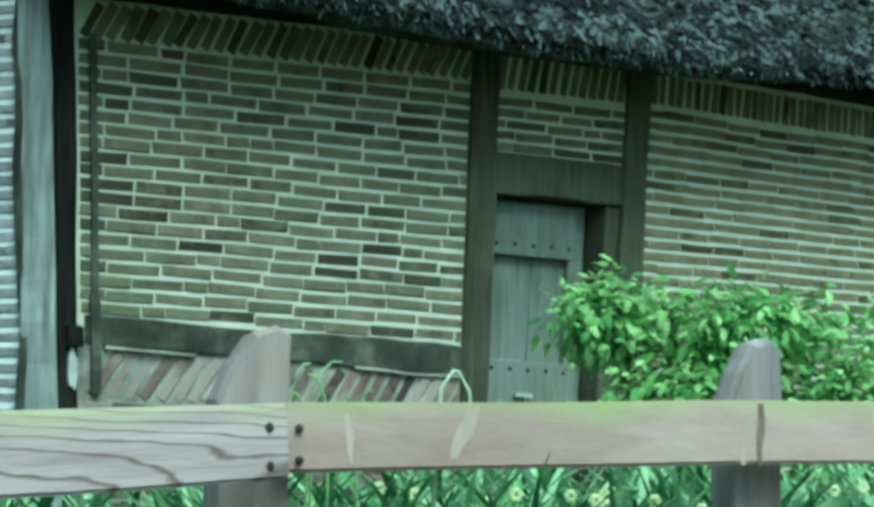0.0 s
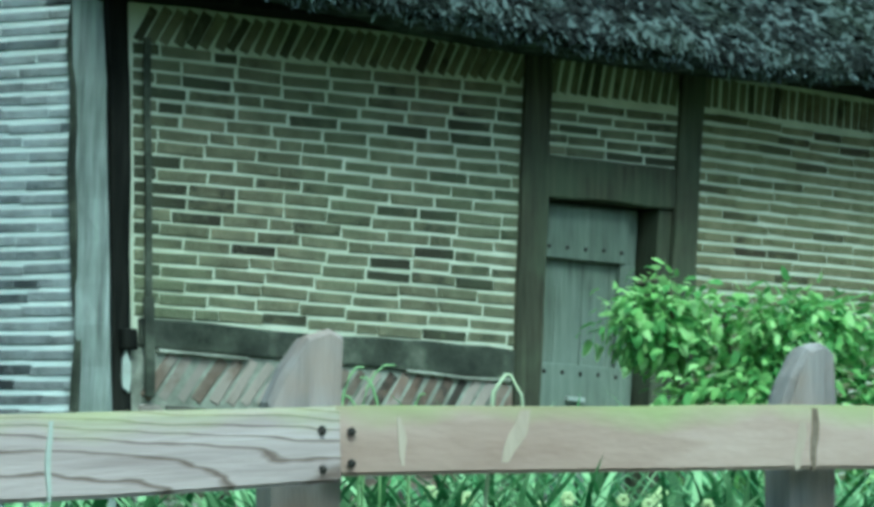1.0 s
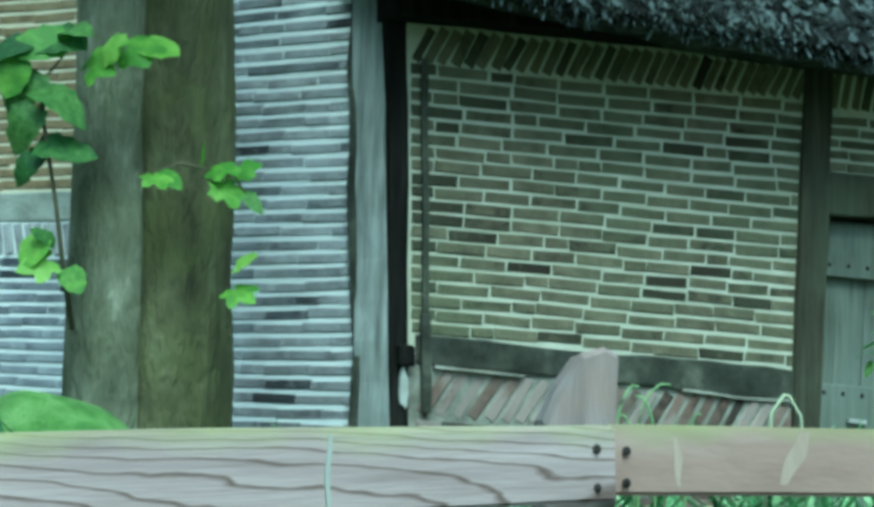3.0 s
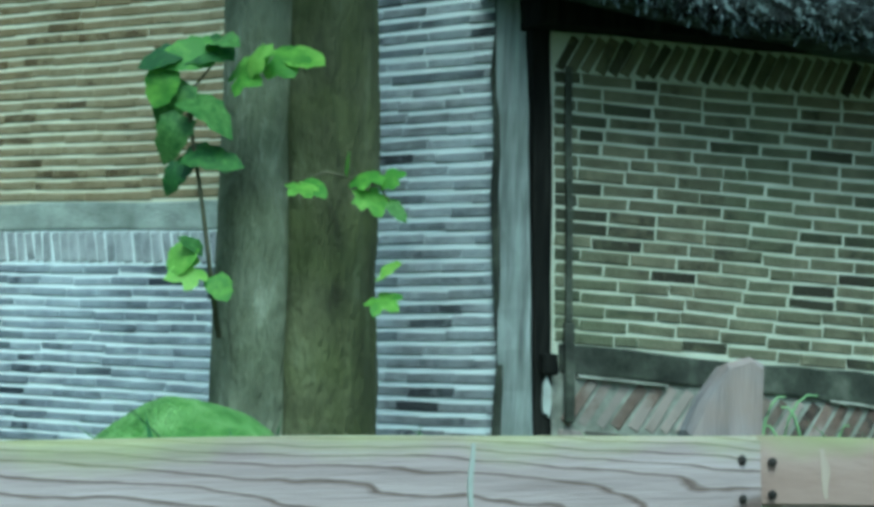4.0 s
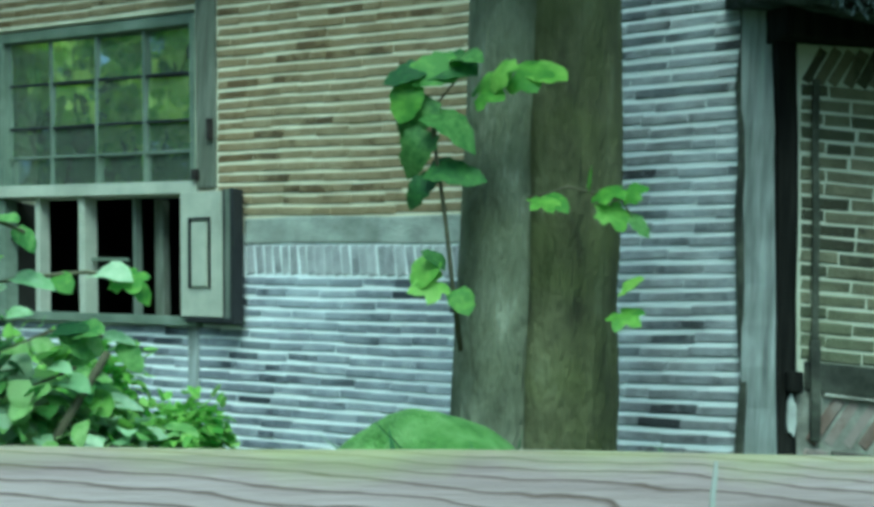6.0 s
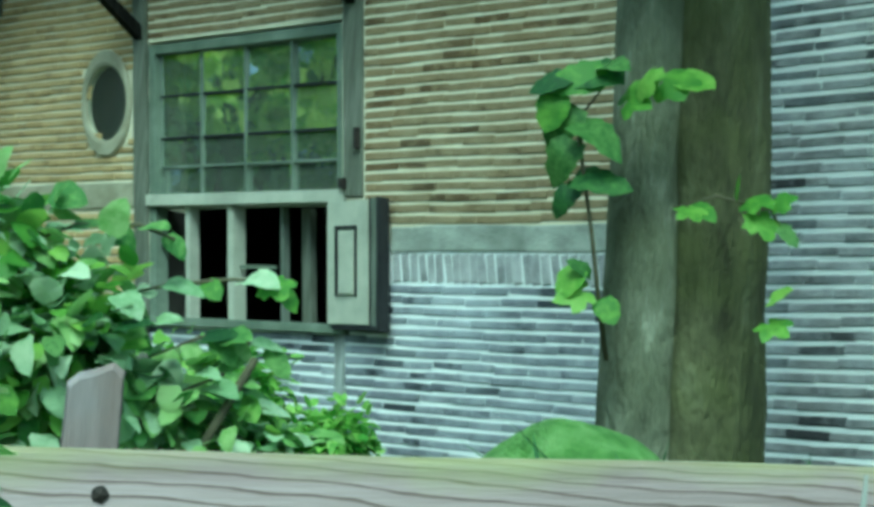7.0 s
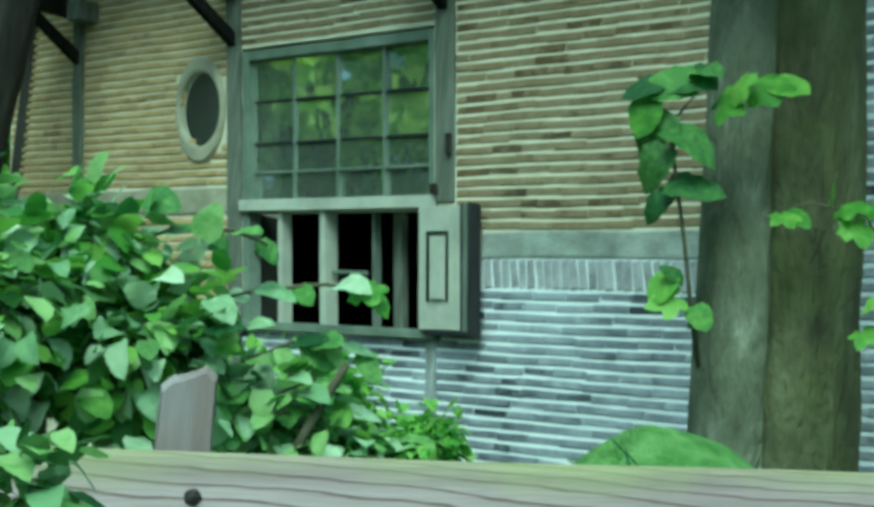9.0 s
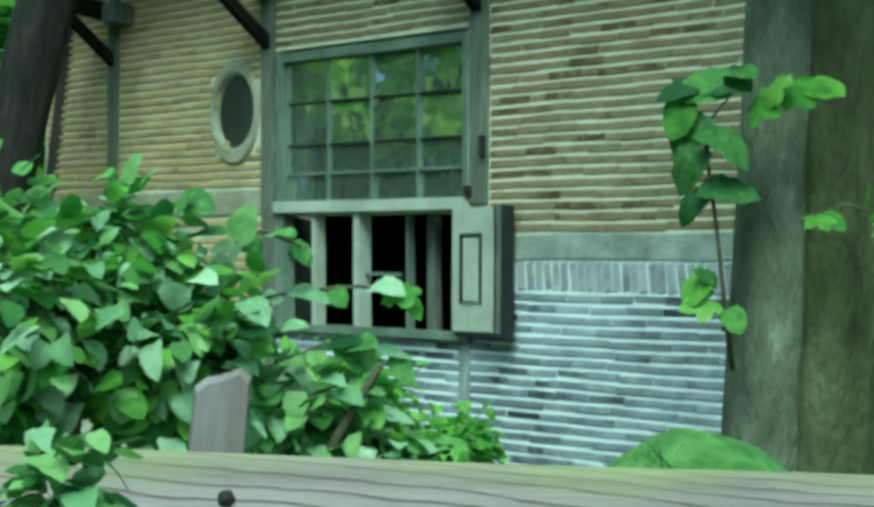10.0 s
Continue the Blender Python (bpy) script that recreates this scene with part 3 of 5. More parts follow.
def dome(c, nrm, r, flat=0.6):
    bm = bmesh.new()
    bmesh.ops.create_icosphere(bm, subdivisions=1, radius=r)
    q = nrm.to_track_quat("Z", "Y").to_matrix().to_4x4()
    bm.transform(Matrix.Translation(c) @ q @ Matrix.Diagonal((1, 1, flat, 1)))
    return bm


for z in (2.005, 1.45):
    for i in range(5):
        part("nail", dome(wall_r(2.33 + i * 0.115, z + 0.004 * math.sin(i * 3), -0.073), N_R, 0.012), M_IRON, TOPL if z > 1.8 else BOTL)
part("latch", slab(wall_r, 2.47, 2.58, 1.325, 1.345, -0.075, -0.05, 0.004), M_WHITE, BOTL, "small pale metal latch plate")

# ---- thatch over the low wall ----
def eave_z(s):
    return 2.855 + 0.018 * (s - 1.8) ** 2 + 0.02 * max(0, 0.7 - s)


PROFILE = [(-0.25, 0.10), (0.32, 0.035), (0.50, -0.008), (0.57, 0.027), (0.56, 0.092), (0.44, 0.232), (0.26, 0.43), (0.02, 0.68), (-0.3, 1.0), (-0.8, 1.5), (-1.6, 2.3), (-3.0, 3.6)]


def roof_pt(s, k, lift=0.0):
    i = min(int(k), len(PROFILE) - 2)
    f = k - i
    n = PROFILE[i][0] * (1 - f) + PROFILE[i + 1][0] * f
    z = PROFILE[i][1] * (1 - f) + PROFILE[i + 1][1] * f
    p = CORNER + U_R * s + N_R * n + Vector((0, 0, eave_z(min(s, 5)) + z))
    wob = noise.noise(p * 2.3) * 0.03 + noise.noise(p * 9) * 0.016
    return p + (N_R * 0.7 + Vector((0, 0, 0.7))) * (wob * (1 if k > 1.5 else 0.3) + lift)


thatch = thing("thatched_roof", "low mossy grey thatched roof with a ragged overhanging eave", "roof", kind="structure")
bm = bmesh.new()
ks = [0, 1, 2, 2.5, 3, 3.5, 4, 4.5, 5, 5.5, 6, 6.5, 7, 8, 9, 10, 11]
ss_ = steps(-0.22, 7.6, 0.07)
vv = [[bm.verts.new(roof_pt(s, k)) for k in ks] for s in ss_]
back = [[bm.verts.new(CORNER + U_R * s + N_R * n + Vector((0, 0, eave_z(min(s, 5)) + z))) for n, z in ((-3.0, 3.3), (-0.25, 0.3))] for s in ss_]
for i in range(len(ss_) - 1):
    for j in range(len(ks) - 1):
        bm.faces.new((vv[i][j], vv[i + 1][j], vv[i + 1][j + 1], vv[i][j + 1]))
    bm.faces.new((vv[i][-1], vv[i + 1][-1], back[i + 1][0], back[i][0]))
    bm.faces.new((back[i][0], back[i + 1][0], back[i + 1][1], back[i][1]))
    bm.faces.new((back[i][1], back[i + 1][1], vv[i + 1][0], vv[i][0]))
for row, b_ in ((vv[0], back[0]), (vv[-1], back[-1])):
    bm.faces.new(row + b_)
bmesh.ops.recalc_face_normals(bm, faces=bm.faces[:])
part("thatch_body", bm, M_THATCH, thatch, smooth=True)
rnd = random.Random(5)
verts, faces = [], []
for i in range(7000):
    s = rnd.uniform(-0.1, 5.6)
    k = rnd.choice((rnd.uniform(2.2, 4.0), rnd.uniform(3.5, 8.2), rnd.uniform(3.5, 8.2)))
    p = roof_pt(s, k, rnd.uniform(0.0, 0.02))
    d = (roof_pt(s, max(1.8, k - 0.35)) - roof_pt(s, k)).normalized()
    d = (d + U_R * rnd.uniform(-1.1, 1.5) + Vector((0, 0, rnd.uniform(-0.2, 0.2))) + N_R * rnd.uniform(0, 0.4)).normalized()
    side = d.cross(N_R + Vector((0, 0, 1))).normalized() * rnd.uniform(0.012, 0.036)
    l = rnd.uniform(0.04, 0.10)
    up = (N_R + Vector((0, 0, 1))) * rnd.uniform(0.004, 0.02)
    o = len(verts)
    verts += [p - side, p + side, p + up * 1.4, p + d * l + up]
    faces += [(o, o + 3, o + 2), (o + 1, o + 2, o + 3), (o, o + 1, o + 3)]
me = bpy.data.meshes.new("straw_ends")
me.from_pydata(verts, [], faces)
me.materials.append(M_THATCH)
straw = new("straw_ends", me)
straw.parent = thatch
verts, faces = [], []
for i in range(900):
    s = rnd.uniform(-0.1, 5.6)
    k = rnd.uniform(2.0, 3.3)
    p = roof_pt(s, k, 0.004)
    d = (Vector((0, 0, -0.7)) + N_R * rnd.uniform(-0.2, 0.6) + U_R * rnd.uniform(-0.5, 0.5)).normalized()
    sd_ = d.cross(N_R).normalized() * rnd.uniform(0.004, 0.012)
    o = len(verts)
    l = rnd.uniform(0.02, 0.06)
    verts += [p - sd_, p + sd_, p + d * l + sd_ * 0.3, p + d * l - sd_ * 0.3]
    faces.append((o, o + 1, o + 2, o + 3))
me = bpy.data.meshes.new("eave_tips")
me.from_pydata(verts, [], faces)
me.materials.append(M_TIP)
tips = new("eave_tips", me)
tips.parent = thatch
tagged(tips, "grey straw tips along the eave, edge highlight in their colour", kind="stuff")
tagged(straw, kind="stuff")

# ---- timber of the tall wall ----
timber("trim_band", wall_l, 1.0, 3.17, 2.055, 2.195, -0.1, 0.012, M_BEAM_H, "pale weathered timber plate across the brickwork", 10)
timber("trim_band_b", wall_l, 5.38, 8.0, 2.32, 2.49, -0.1, 0.012, M_BAND, "pale weathered timber plate below the oval window", 11)
timber("trim_stud", wall_l, 3.37, 3.525, 2.36, 4.5, -0.15, 0.02, M_STUD, "grey timber stud beside the big window", 12)
timber("trim_stud_b", wall_l, 5.262, 5.385, 0.3, 4.5, -0.15, 0.03, M_STUD, "grey timber stud beside the big window", 13)
timber("trim_stud_c", wall_l, 7.06, 7.175, 0.3, 4.5, -0.15, 0.03, M_STUD, "brown grey timber stud", 14)
timber("trim_stud_d", wall_l, 3.52, 3.60, 0.3, 1.64, -0.15, 0.015, M_OAK_G, "pale timber stud below the shutter", 15)


def bracket(s, z):
    """A dark bracket that carries the overhanging roof: arm and slanting brace."""
    br = thing("roof_bracket", "dark timber bracket with a slanting brace under the roof", "bracket", "roof brackets")
    bm = bmesh.new()
    grid_solid(bm, lambda u, v, t: wall_l(s + t, z + 0.285 + v, u), steps(0.02, 0.74, 0.2), [0, 0.12], -0.06, 0.06)
    part("arm", bm, M_OAK_D, br)
    bm = bmesh.new()
    grid_solid(bm, lambda u, v, t: wall_l(s + t, z + 0.37 * u + v, 0.03 + 0.55 * u), steps(0, 1, 0.2), [-0.045, 0.045], -0.035, 0.035)
    part("brace", bm, M_OAK_D, br)
    return br


bracket(3.445, 3.50)
bracket(5.32, 3.44)
part("beam_end", slab(wall_l, 6.88, 7.06, 3.70, 3.85, 0.0, 0.16, 0.01, 0.008, 16), M_STUD, bracket(7.12, 3.46), "sawn brown beam end")

# roof over the tall wall
bm = bmesh.new()
grid_solid(bm, lambda u, v, t: wall_l(u, 4.62 - 0.5 * v + t + 0.04 * noise.noise(Vector((u * 2, v * 2, 0))), v), steps(-0.3, 9.0, 0.25), steps(-3.5, 0.6, 0.25), 0, 0.35)
tagged(part("roof_front", bm, M_THATCH), "thatched roof overhanging the tall front wall", "roof", kind="structure")

# ---- the big window, glazed above and open below ----
WS0, WS1, WZ0, WZ1, WZM0, WZM1 = 3.53, 5.26, 1.65, 3.36, 2.33, 2.40
win = thing("window_1", "tall small-paned window, glazed above, dark and open below", "window", kind="structure")


def bar(name, s0, s1, z0, z1, n0, n1, material, label=""):
    return part(name, slab(wall_l, s0, s1, z0, z1, n0, n1, 0.004, 0.003, s0 * 7 + z0, 0.4), material, win, label)


bar("window_frame", WS0, WS0 + 0.06, WZM1, WZ1, -0.1, 0.0, M_PAINT)
bar("window_frame", WS1 - 0.06, WS1, WZM1, WZ1, -0.1, 0.0, M_PAINT)
bar("window_frame", WS0 + 0.06, WS1 - 0.06, WZ1 - 0.06, WZ1, -0.1, 0.0, M_PAINT)
bar("transom", WS0 - 0.02, WS1, WZM0, WZM1, -0.12, 0.03, M_PAINT_W, "pale grey transom")
GW, GH = WS1 - WS0 - 0.12, WZ1 - 0.06 - WZM1
cols = [WS0 + 0.06 + GW * f for f in (0, 0.25, 0.5, 0.75, 1)]
rows = [WZM1 + GH * f for f in (0, 0.20, 0.40, 0.70, 1)]
for i in (1, 2, 3):
    bar("glazing_bar", cols[i] - 0.008, cols[i] + 0.008, WZM1, WZ1 - 0.06, -0.07, -0.03, M_PAINT)
for j in (1, 2, 3):
    for i in range(4):
        bar("glazing_bar", cols[i] + 0.015, cols[i + 1] - 0.015, rows[j] - 0.008, rows[j] + 0.008, -0.066, -0.032, M_PAINT if j == 1 else M_DARK)
rnd = random.Random(3)
for i in range(4):
    for j in range(4):
        a, c = rnd.uniform(-0.006, 0.006), rnd.uniform(-0.006, 0.006)
        bm = bmesh.new()
        grid_solid(bm, lambda u, v, t: wall_l(u, v, t + a * (u - cols[i]) * 6 + c * (v - rows[j]) * 6), [cols[i] + 0.005, cols[i + 1] - 0.005], [rows[j] + 0.005, rows[j + 1] - 0.005], -0.052, -0.048)
        part("pane", bm, glass, win).visible_shadow = False
# open lower lights
bar("mullion", 4.885, 4.925, WZ0, WZM0, -0.09, -0.01, M_PAINT_W, "pale mullion")
bar("mullion", 4.47, 4.52, WZ0, WZM0, -0.1, 0.0, M_PAINT_W, "pale mullion")
bar("mullion", 4.13, 4.155, WZ0, WZM0, -0.14, -0.09, M_DOOR)
bar("mullion", 3.99, 4.06, WZ0, WZM0, -0.22, -0.17, M_STUD, "half-open inner casement")
bar("window_frame", WS0, WS0 + 0.045, WZ0, WZM0, -0.1, 0.0, M_PAINT)
bar("window_frame", WS1 - 0.06, WS1, WZ0, WZM0, -0.1, 0.0, M_PAINT)
bar("glazing_bar", 4.16, 4.465, 1.96, 1.98, -0.07, -0.045, M_PAINT)
bar("glazing_bar", 4.9, 5.2, 2.08, 2.1, -0.07, -0.045, M_DARK)
# added dark strip that hides the bright reveal, in place of its shade
bar("jamb_lining", WS1 - 0.02, WS1 - 0.004, WZ0, WZM0, -0.31, -0.1, M_INT, "dark lining strip added for the shaded reveal")
bar("window_sill", WS0 - 0.04, WS1, WZ0 - 0.05, WZ0, -0.15, 0.05, M_PAINT, "weathered window sill")

# ---- folding shutter, open against the wall ----
sh = thing("shutter", "pale cream panelled shutter folded open, dark-edged", "shutter")


def fold(s, z, n=0.0):
    return wall_l(s, z, 0.035 + n + 0.045 * (3.60 - s) / 0.4)


BOARD = part("board", slab(fold, 3.243, 3.60, 1.65, 2.325, 0.0, 0.03, 0.004, 0.003, 3), M_PAINT_W, sh)
part("panel_mould", slab(fold, 3.33, 3.345, 1.80, 2.17, 0.031, 0.042, 0.003), M_DARK, BOARD)
part("panel_mould", slab(fold, 3.50, 3.52, 1.80, 2.17, 0.031, 0.042, 0.003), M_DARK, BOARD)
part("panel_mould", slab(fold, 3.33, 3.52, 2.17, 2.185, 0.031, 0.042, 0.003), M_DARK, BOARD)
part("raised_panel", slab(fold, 3.36, 3.485, 1.81, 2.155, 0.031, 0.045, 0.008), M_PAINT_W, BOARD)
part("edge_leaf", slab(fold, 3.138, 3.170, 1.615, 2.34, -0.045, 0.030, 0.004, 0.004, 5), M_DARK, sh, "black folded edge leaf")
part("edge_bead", slab(fold, 3.222, 3.238, 1.63, 2.335, -0.01, 0.024, 0.003, 0.003, 6), M_DARK, sh, "black bead")
part("edge_leaf", slab(fold, 3.172, 3.218, 1.63, 2.335, -0.01, 0.026, 0.004, 0.004, 7), M_DOOR, sh)
part("bottom_rail", slab(fold, 3.15, 3.56, 1.622, 1.644, -0.03, 0.03, 0.003), M_DARK, sh, "black bottom edge")
part("hinge", slab(wall_l, 3.49, 3.53, 2.40, 2.46, 0.02, 0.05, 0.004), M_IRON, sh)
part("hinge", slab(wall_l, 3.38, 3.41, 2.62, 2.74, 0.02, 0.05, 0.004), M_IRON, sh)

# ---- oval window ----
ov = thing("window_2", "oval window with a broad pale rendered surround", "window", kind="structure")
bm = bmesh.new()
rings = []
for a, b, n in ((OV_A, OV_B, -0.045), (OV_A, OV_B, 0.02), (OV_A + 0.02, OV_B + 0.02, 0.03), (0.243, 0.345, 0.028), (0.254, 0.357, 0.012), (0.254, 0.357, -0.03)):
    rings.append([bm.verts.new(wall_l(OV_S + a * math.cos(2 * math.pi * i / 48), OV_Z + b * math.sin(2 * math.pi * i / 48), n)) for i in range(48)])
for r in range(5):
    for i in range(48):
        bm.faces.new((rings[r][i], rings[r + 1][i], rings[r + 1][(i + 1) % 48], rings[r][(i + 1) % 48]))
bmesh.ops.recalc_face_normals(bm, faces=bm.faces[:])
part("window_frame", bm, M_PLASTER, ov)
bm = bmesh.new()
fa = [bm.verts.new(wall_l(OV_S + OV_A * math.cos(2 * math.pi * i / 32), OV_Z + OV_B * math.sin(2 * math.pi * i / 32), -0.006)) for i in range(32)]
fb = [bm.verts.new(wall_l(OV_S + OV_A * math.cos(2 * math.pi * i / 32), OV_Z + OV_B * math.sin(2 * math.pi * i / 32), -0.010)) for i in range(32)]
bm.faces.new(fa)
bm.faces.new(fb[::-1])
for i in range(32):
    bm.faces.new((fa[i], fb[i], fb[(i + 1) % 32], fa[(i + 1) % 32]))
part("pane", bm, glass, ov).visible_shadow = False

# ---- the rest of the house, added to close it behind, painted dark ----
def upright(name, a, b, z0, z1, material, label):
    a, b = Vector(a), Vector(b)
    d = (b - a).normalized()
    nn = Vector((-d.y, d.x, 0)) * 0.12
    bm = bmesh.new()
    L = (b - a).length
    grid_solid(bm, lambda u, v, t: a + d * u + nn * t + Vector((0, 0, v)), [0, L], [z0, z1], -1, 1)
    return tagged(part(name, bm, material), label, "wall", kind="structure")


PR = wall_r(7.5, 1.7) - Vector((0, 0, 1.7))
PL = wall_l(8.05, 1.7) - Vector((0, 0, 1.8))
PB1, PB2 = PR + Vector((-2.0, 7.0, 0)), PL + Vector((1.5, 5.0, 0))
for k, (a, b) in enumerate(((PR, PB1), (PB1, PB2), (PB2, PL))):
    upright("wall_back_" + "abc"[k], (a.x, a.y, 0), (b.x, b.y, 0), 0.1, 4.6, M_INT, "added plain inner wall that closes the house, room shade in its colour")
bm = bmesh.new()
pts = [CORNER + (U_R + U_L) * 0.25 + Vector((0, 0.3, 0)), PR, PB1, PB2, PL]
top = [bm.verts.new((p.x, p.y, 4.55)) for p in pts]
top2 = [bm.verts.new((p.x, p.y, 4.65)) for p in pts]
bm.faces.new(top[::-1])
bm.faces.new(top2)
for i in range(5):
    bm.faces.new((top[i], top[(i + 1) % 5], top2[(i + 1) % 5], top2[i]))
tagged(part("ceiling", bm, M_INT), "added loft floor inside, room shade in its colour", "ceiling", kind="structure")

# ---- old tree before the corner ----
def trunk_mesh(base, top, r0, r1, lobes, seed, segs=72, rings=60, rough=0.02):
    bm = bmesh.new()
    rr = []
    for j in range(rings + 1):
        f = j / rings
        c = base.lerp(top, f)
        ring = []
        for i in range(segs):
            a = 2 * math.pi * i / segs
            r = r0 + (r1 - r0) * f + 0.06 * r0 * math.exp(-f * 14)
            for (la, depth, width) in lobes:
                d = (a - la + math.pi) % (2 * math.pi) - math.pi
                r -= depth * math.exp(-(d / width) ** 2)
            p = Vector((math.cos(a), math.sin(a), 0))
            q = c + p * r
            r += rough * noise.noise(Vector((q.x * 9, q.y * 9, q.z * 1.6 + seed))) + rough * 0.5 * noise.noise(Vector((q.x * 26, q.y * 26, q.z * 5 + seed)))
            ring.append(bm.verts.new(c + p * r))
        rr.append(ring)
    for j in range(rings):
        for i in range(segs):
            bm.faces.new((rr[j][i], rr[j][(i + 1) % segs], rr[j + 1][(i + 1) % segs], rr[j + 1][i]))
    bm.faces.new(rr[-1])
    bm.faces.new(rr[0][::-1])
    return bm


def leaf_mesh(name, material, l=1.0, w=0.8, fold=0.25, droop=0.25, notch=0.12):
    """A broad leaf along +y, base at the origin, one metre long."""
    bm = bmesh.new()
    prof = [(0.0, 0.02), (0.08, 0.26), (0.25, 0.46), (0.45, 0.5), (0.65, 0.40), (0.83, 0.22), (1.0, 0.0)]
    mid, lft, rgt = [], [], []
    for y, x in prof:
        z = -droop * y * y
        mid.append(bm.verts.new((0, y * l, z)))
        yy = y - (notch if 0 < y < 0.2 else 0)
        if x > 0.001:
            lft.append(bm.verts.new((-x * w, yy * l, z + fold * x)))
            rgt.append(bm.verts.new((x * w, yy * l, z + fold * x * 0.8)))
    lft.append(mid[-1])
    rgt.append(mid[-1])
    for i in range(len(mid) - 1):
        for q, flip in ((lft, 0), (rgt, 1)):
            f = [mid[i], mid[i + 1], q[i + 1], q[i]]
            f = list(dict.fromkeys(f))
            if len(f) > 2:
                bm.faces.new(f if flip else f[::-1])
    me = bpy.data.meshes.new(name)
    bm.to_mesh(me)
    bm.free()
    me.materials.append(material)
    for p in me.polygons:
        p.use_smooth = True
    return me


def wild_leaf(name, material, seed, w=0.85, fold=0.2, droop=0.25, teeth=0.0):
    """An uneven ovate leaf along +y, curled and slightly lobed."""
    rnd = random.Random(seed)
    bm = bmesh.new()
    k = 9
    bend = rnd.uniform(-0.12, 0.12)
    mid, lft, rgt = [], [], []
    for i in range(k + 1):
        y = i / k
        z = -droop * y * y + 0.03 * math.sin(y * 6 + seed)
        x0 = bend * y * y
        mid.append(bm.verts.new((x0, y, z)))
        if 0 < i < k:
            for q, sg in ((lft, -1), (rgt, 1)):
                x = w * 0.5 * math.sin(math.pi * y ** 0.8) ** 0.58 * (1 + rnd.uniform(-0.06, 0.06)) + teeth * (i % 2)
                q.append(bm.verts.new((x0 + sg * x, y - 0.10 * (1 - y) + rnd.uniform(-0.02, 0.02), z + fold * x * rnd.uniform(0.5, 1.0))))
    for q, flip in ((lft, 0), (rgt, 1)):
        q.insert(0, mid[0])
        q.append(mid[-1])
        for i in range(k):
            f = list(dict.fromkeys((mid[i], mid[i + 1], q[i + 1], q[i])))
            if len(f) > 2:
                bm.faces.new(f if flip else f[::-1])
    me = bpy.data.meshes.new(name)
    bm.to_mesh(me)
    bm.free()
    me.materials.append(material)
    for p in me.polygons:
        p.use_smooth = True
    return me


def lobed_leaf(name, material, seed, lobes=5, depth=0.3, cup=0.15):
    """A vine-like leaf with pointed lobes, stalk at the origin, about one metre long."""
    rnd = random.Random(seed)
    bm = bmesh.new()
    c = bm.verts.new((0, 0.36, 0.05))
    rim = []
    k = lobes * 4
    for i in range(k + 1):
        a = -0.88 * math.pi + 1.76 * math.pi * i / k
        w = abs(math.cos(a * lobes / 1.76 + (math.pi / 2 if lobes % 2 == 0 else 0)))
        r = (0.5 + 0.14 * math.cos(a)) * (1 - depth * (1 - w)) * rnd.uniform(0.9, 1.1)
        rim.append(bm.verts.new((math.sin(a) * r, 0.36 + math.cos(a) * r, -cup * r * r * 2 + rnd.uniform(-0.04, 0.04))))
    for i in range(k):
        bm.faces.new((c, rim[i + 1], rim[i]))
    me = bpy.data.meshes.new(name)
    bm.to_mesh(me)
    bm.free()
    me.materials.append(material)
    for p in me.polygons:
        p.use_smooth = True
    return me


LEAF_C = [leaf_mesh("leaf", M_LEAF_C, w=0.9)]
LEAF_Y = [leaf_mesh("leaf", M_LEAF_Y, w=0.9)]
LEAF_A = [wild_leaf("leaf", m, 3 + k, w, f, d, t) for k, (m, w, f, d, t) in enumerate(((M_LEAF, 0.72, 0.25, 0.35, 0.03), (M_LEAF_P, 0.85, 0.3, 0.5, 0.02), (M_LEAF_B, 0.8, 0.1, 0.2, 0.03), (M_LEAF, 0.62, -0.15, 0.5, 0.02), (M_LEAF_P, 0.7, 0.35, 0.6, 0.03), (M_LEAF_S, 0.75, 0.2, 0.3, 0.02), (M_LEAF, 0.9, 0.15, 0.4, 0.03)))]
LEAF_H = [wild_leaf("leaf", M_LEAF_H, 63 + k, w, f, d, 0.04) for k, (w, f, d) in enumerate(((0.55, 0.2, 0.4), (0.65, 0.3, 0.2), (0.48, 0.0, 0.5)))]
LEAF_LB = [lobed_leaf("leaf", M_LEAF_B, 43 + k, 5, d, c) for k, (d, c) in enumerate(((0.32, 0.2), (0.24, 0.35), (0.38, 0.1)))]
LEAF_BR = [wild_leaf("leaf", M_LEAF_B, 13 + k, w, f, d, 0.03) for k, (w, f, d) in enumerate(((0.85, 0.2, 0.3), (0.95, 0.3, 0.1), (0.75, 0.0, 0.45)))]
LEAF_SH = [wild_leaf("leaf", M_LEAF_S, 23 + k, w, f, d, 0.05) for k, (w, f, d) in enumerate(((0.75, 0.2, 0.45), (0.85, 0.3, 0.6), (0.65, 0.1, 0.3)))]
LEAF_N = [wild_leaf("leaf", M_LEAF_N, 33 + k, w, f, d, 0.02) for k, (w, f, d) in enumerate(((0.5, 0.2, 0.5), (0.42, 0.35, 0.25), (0.55, 0.0, 0.7)))]


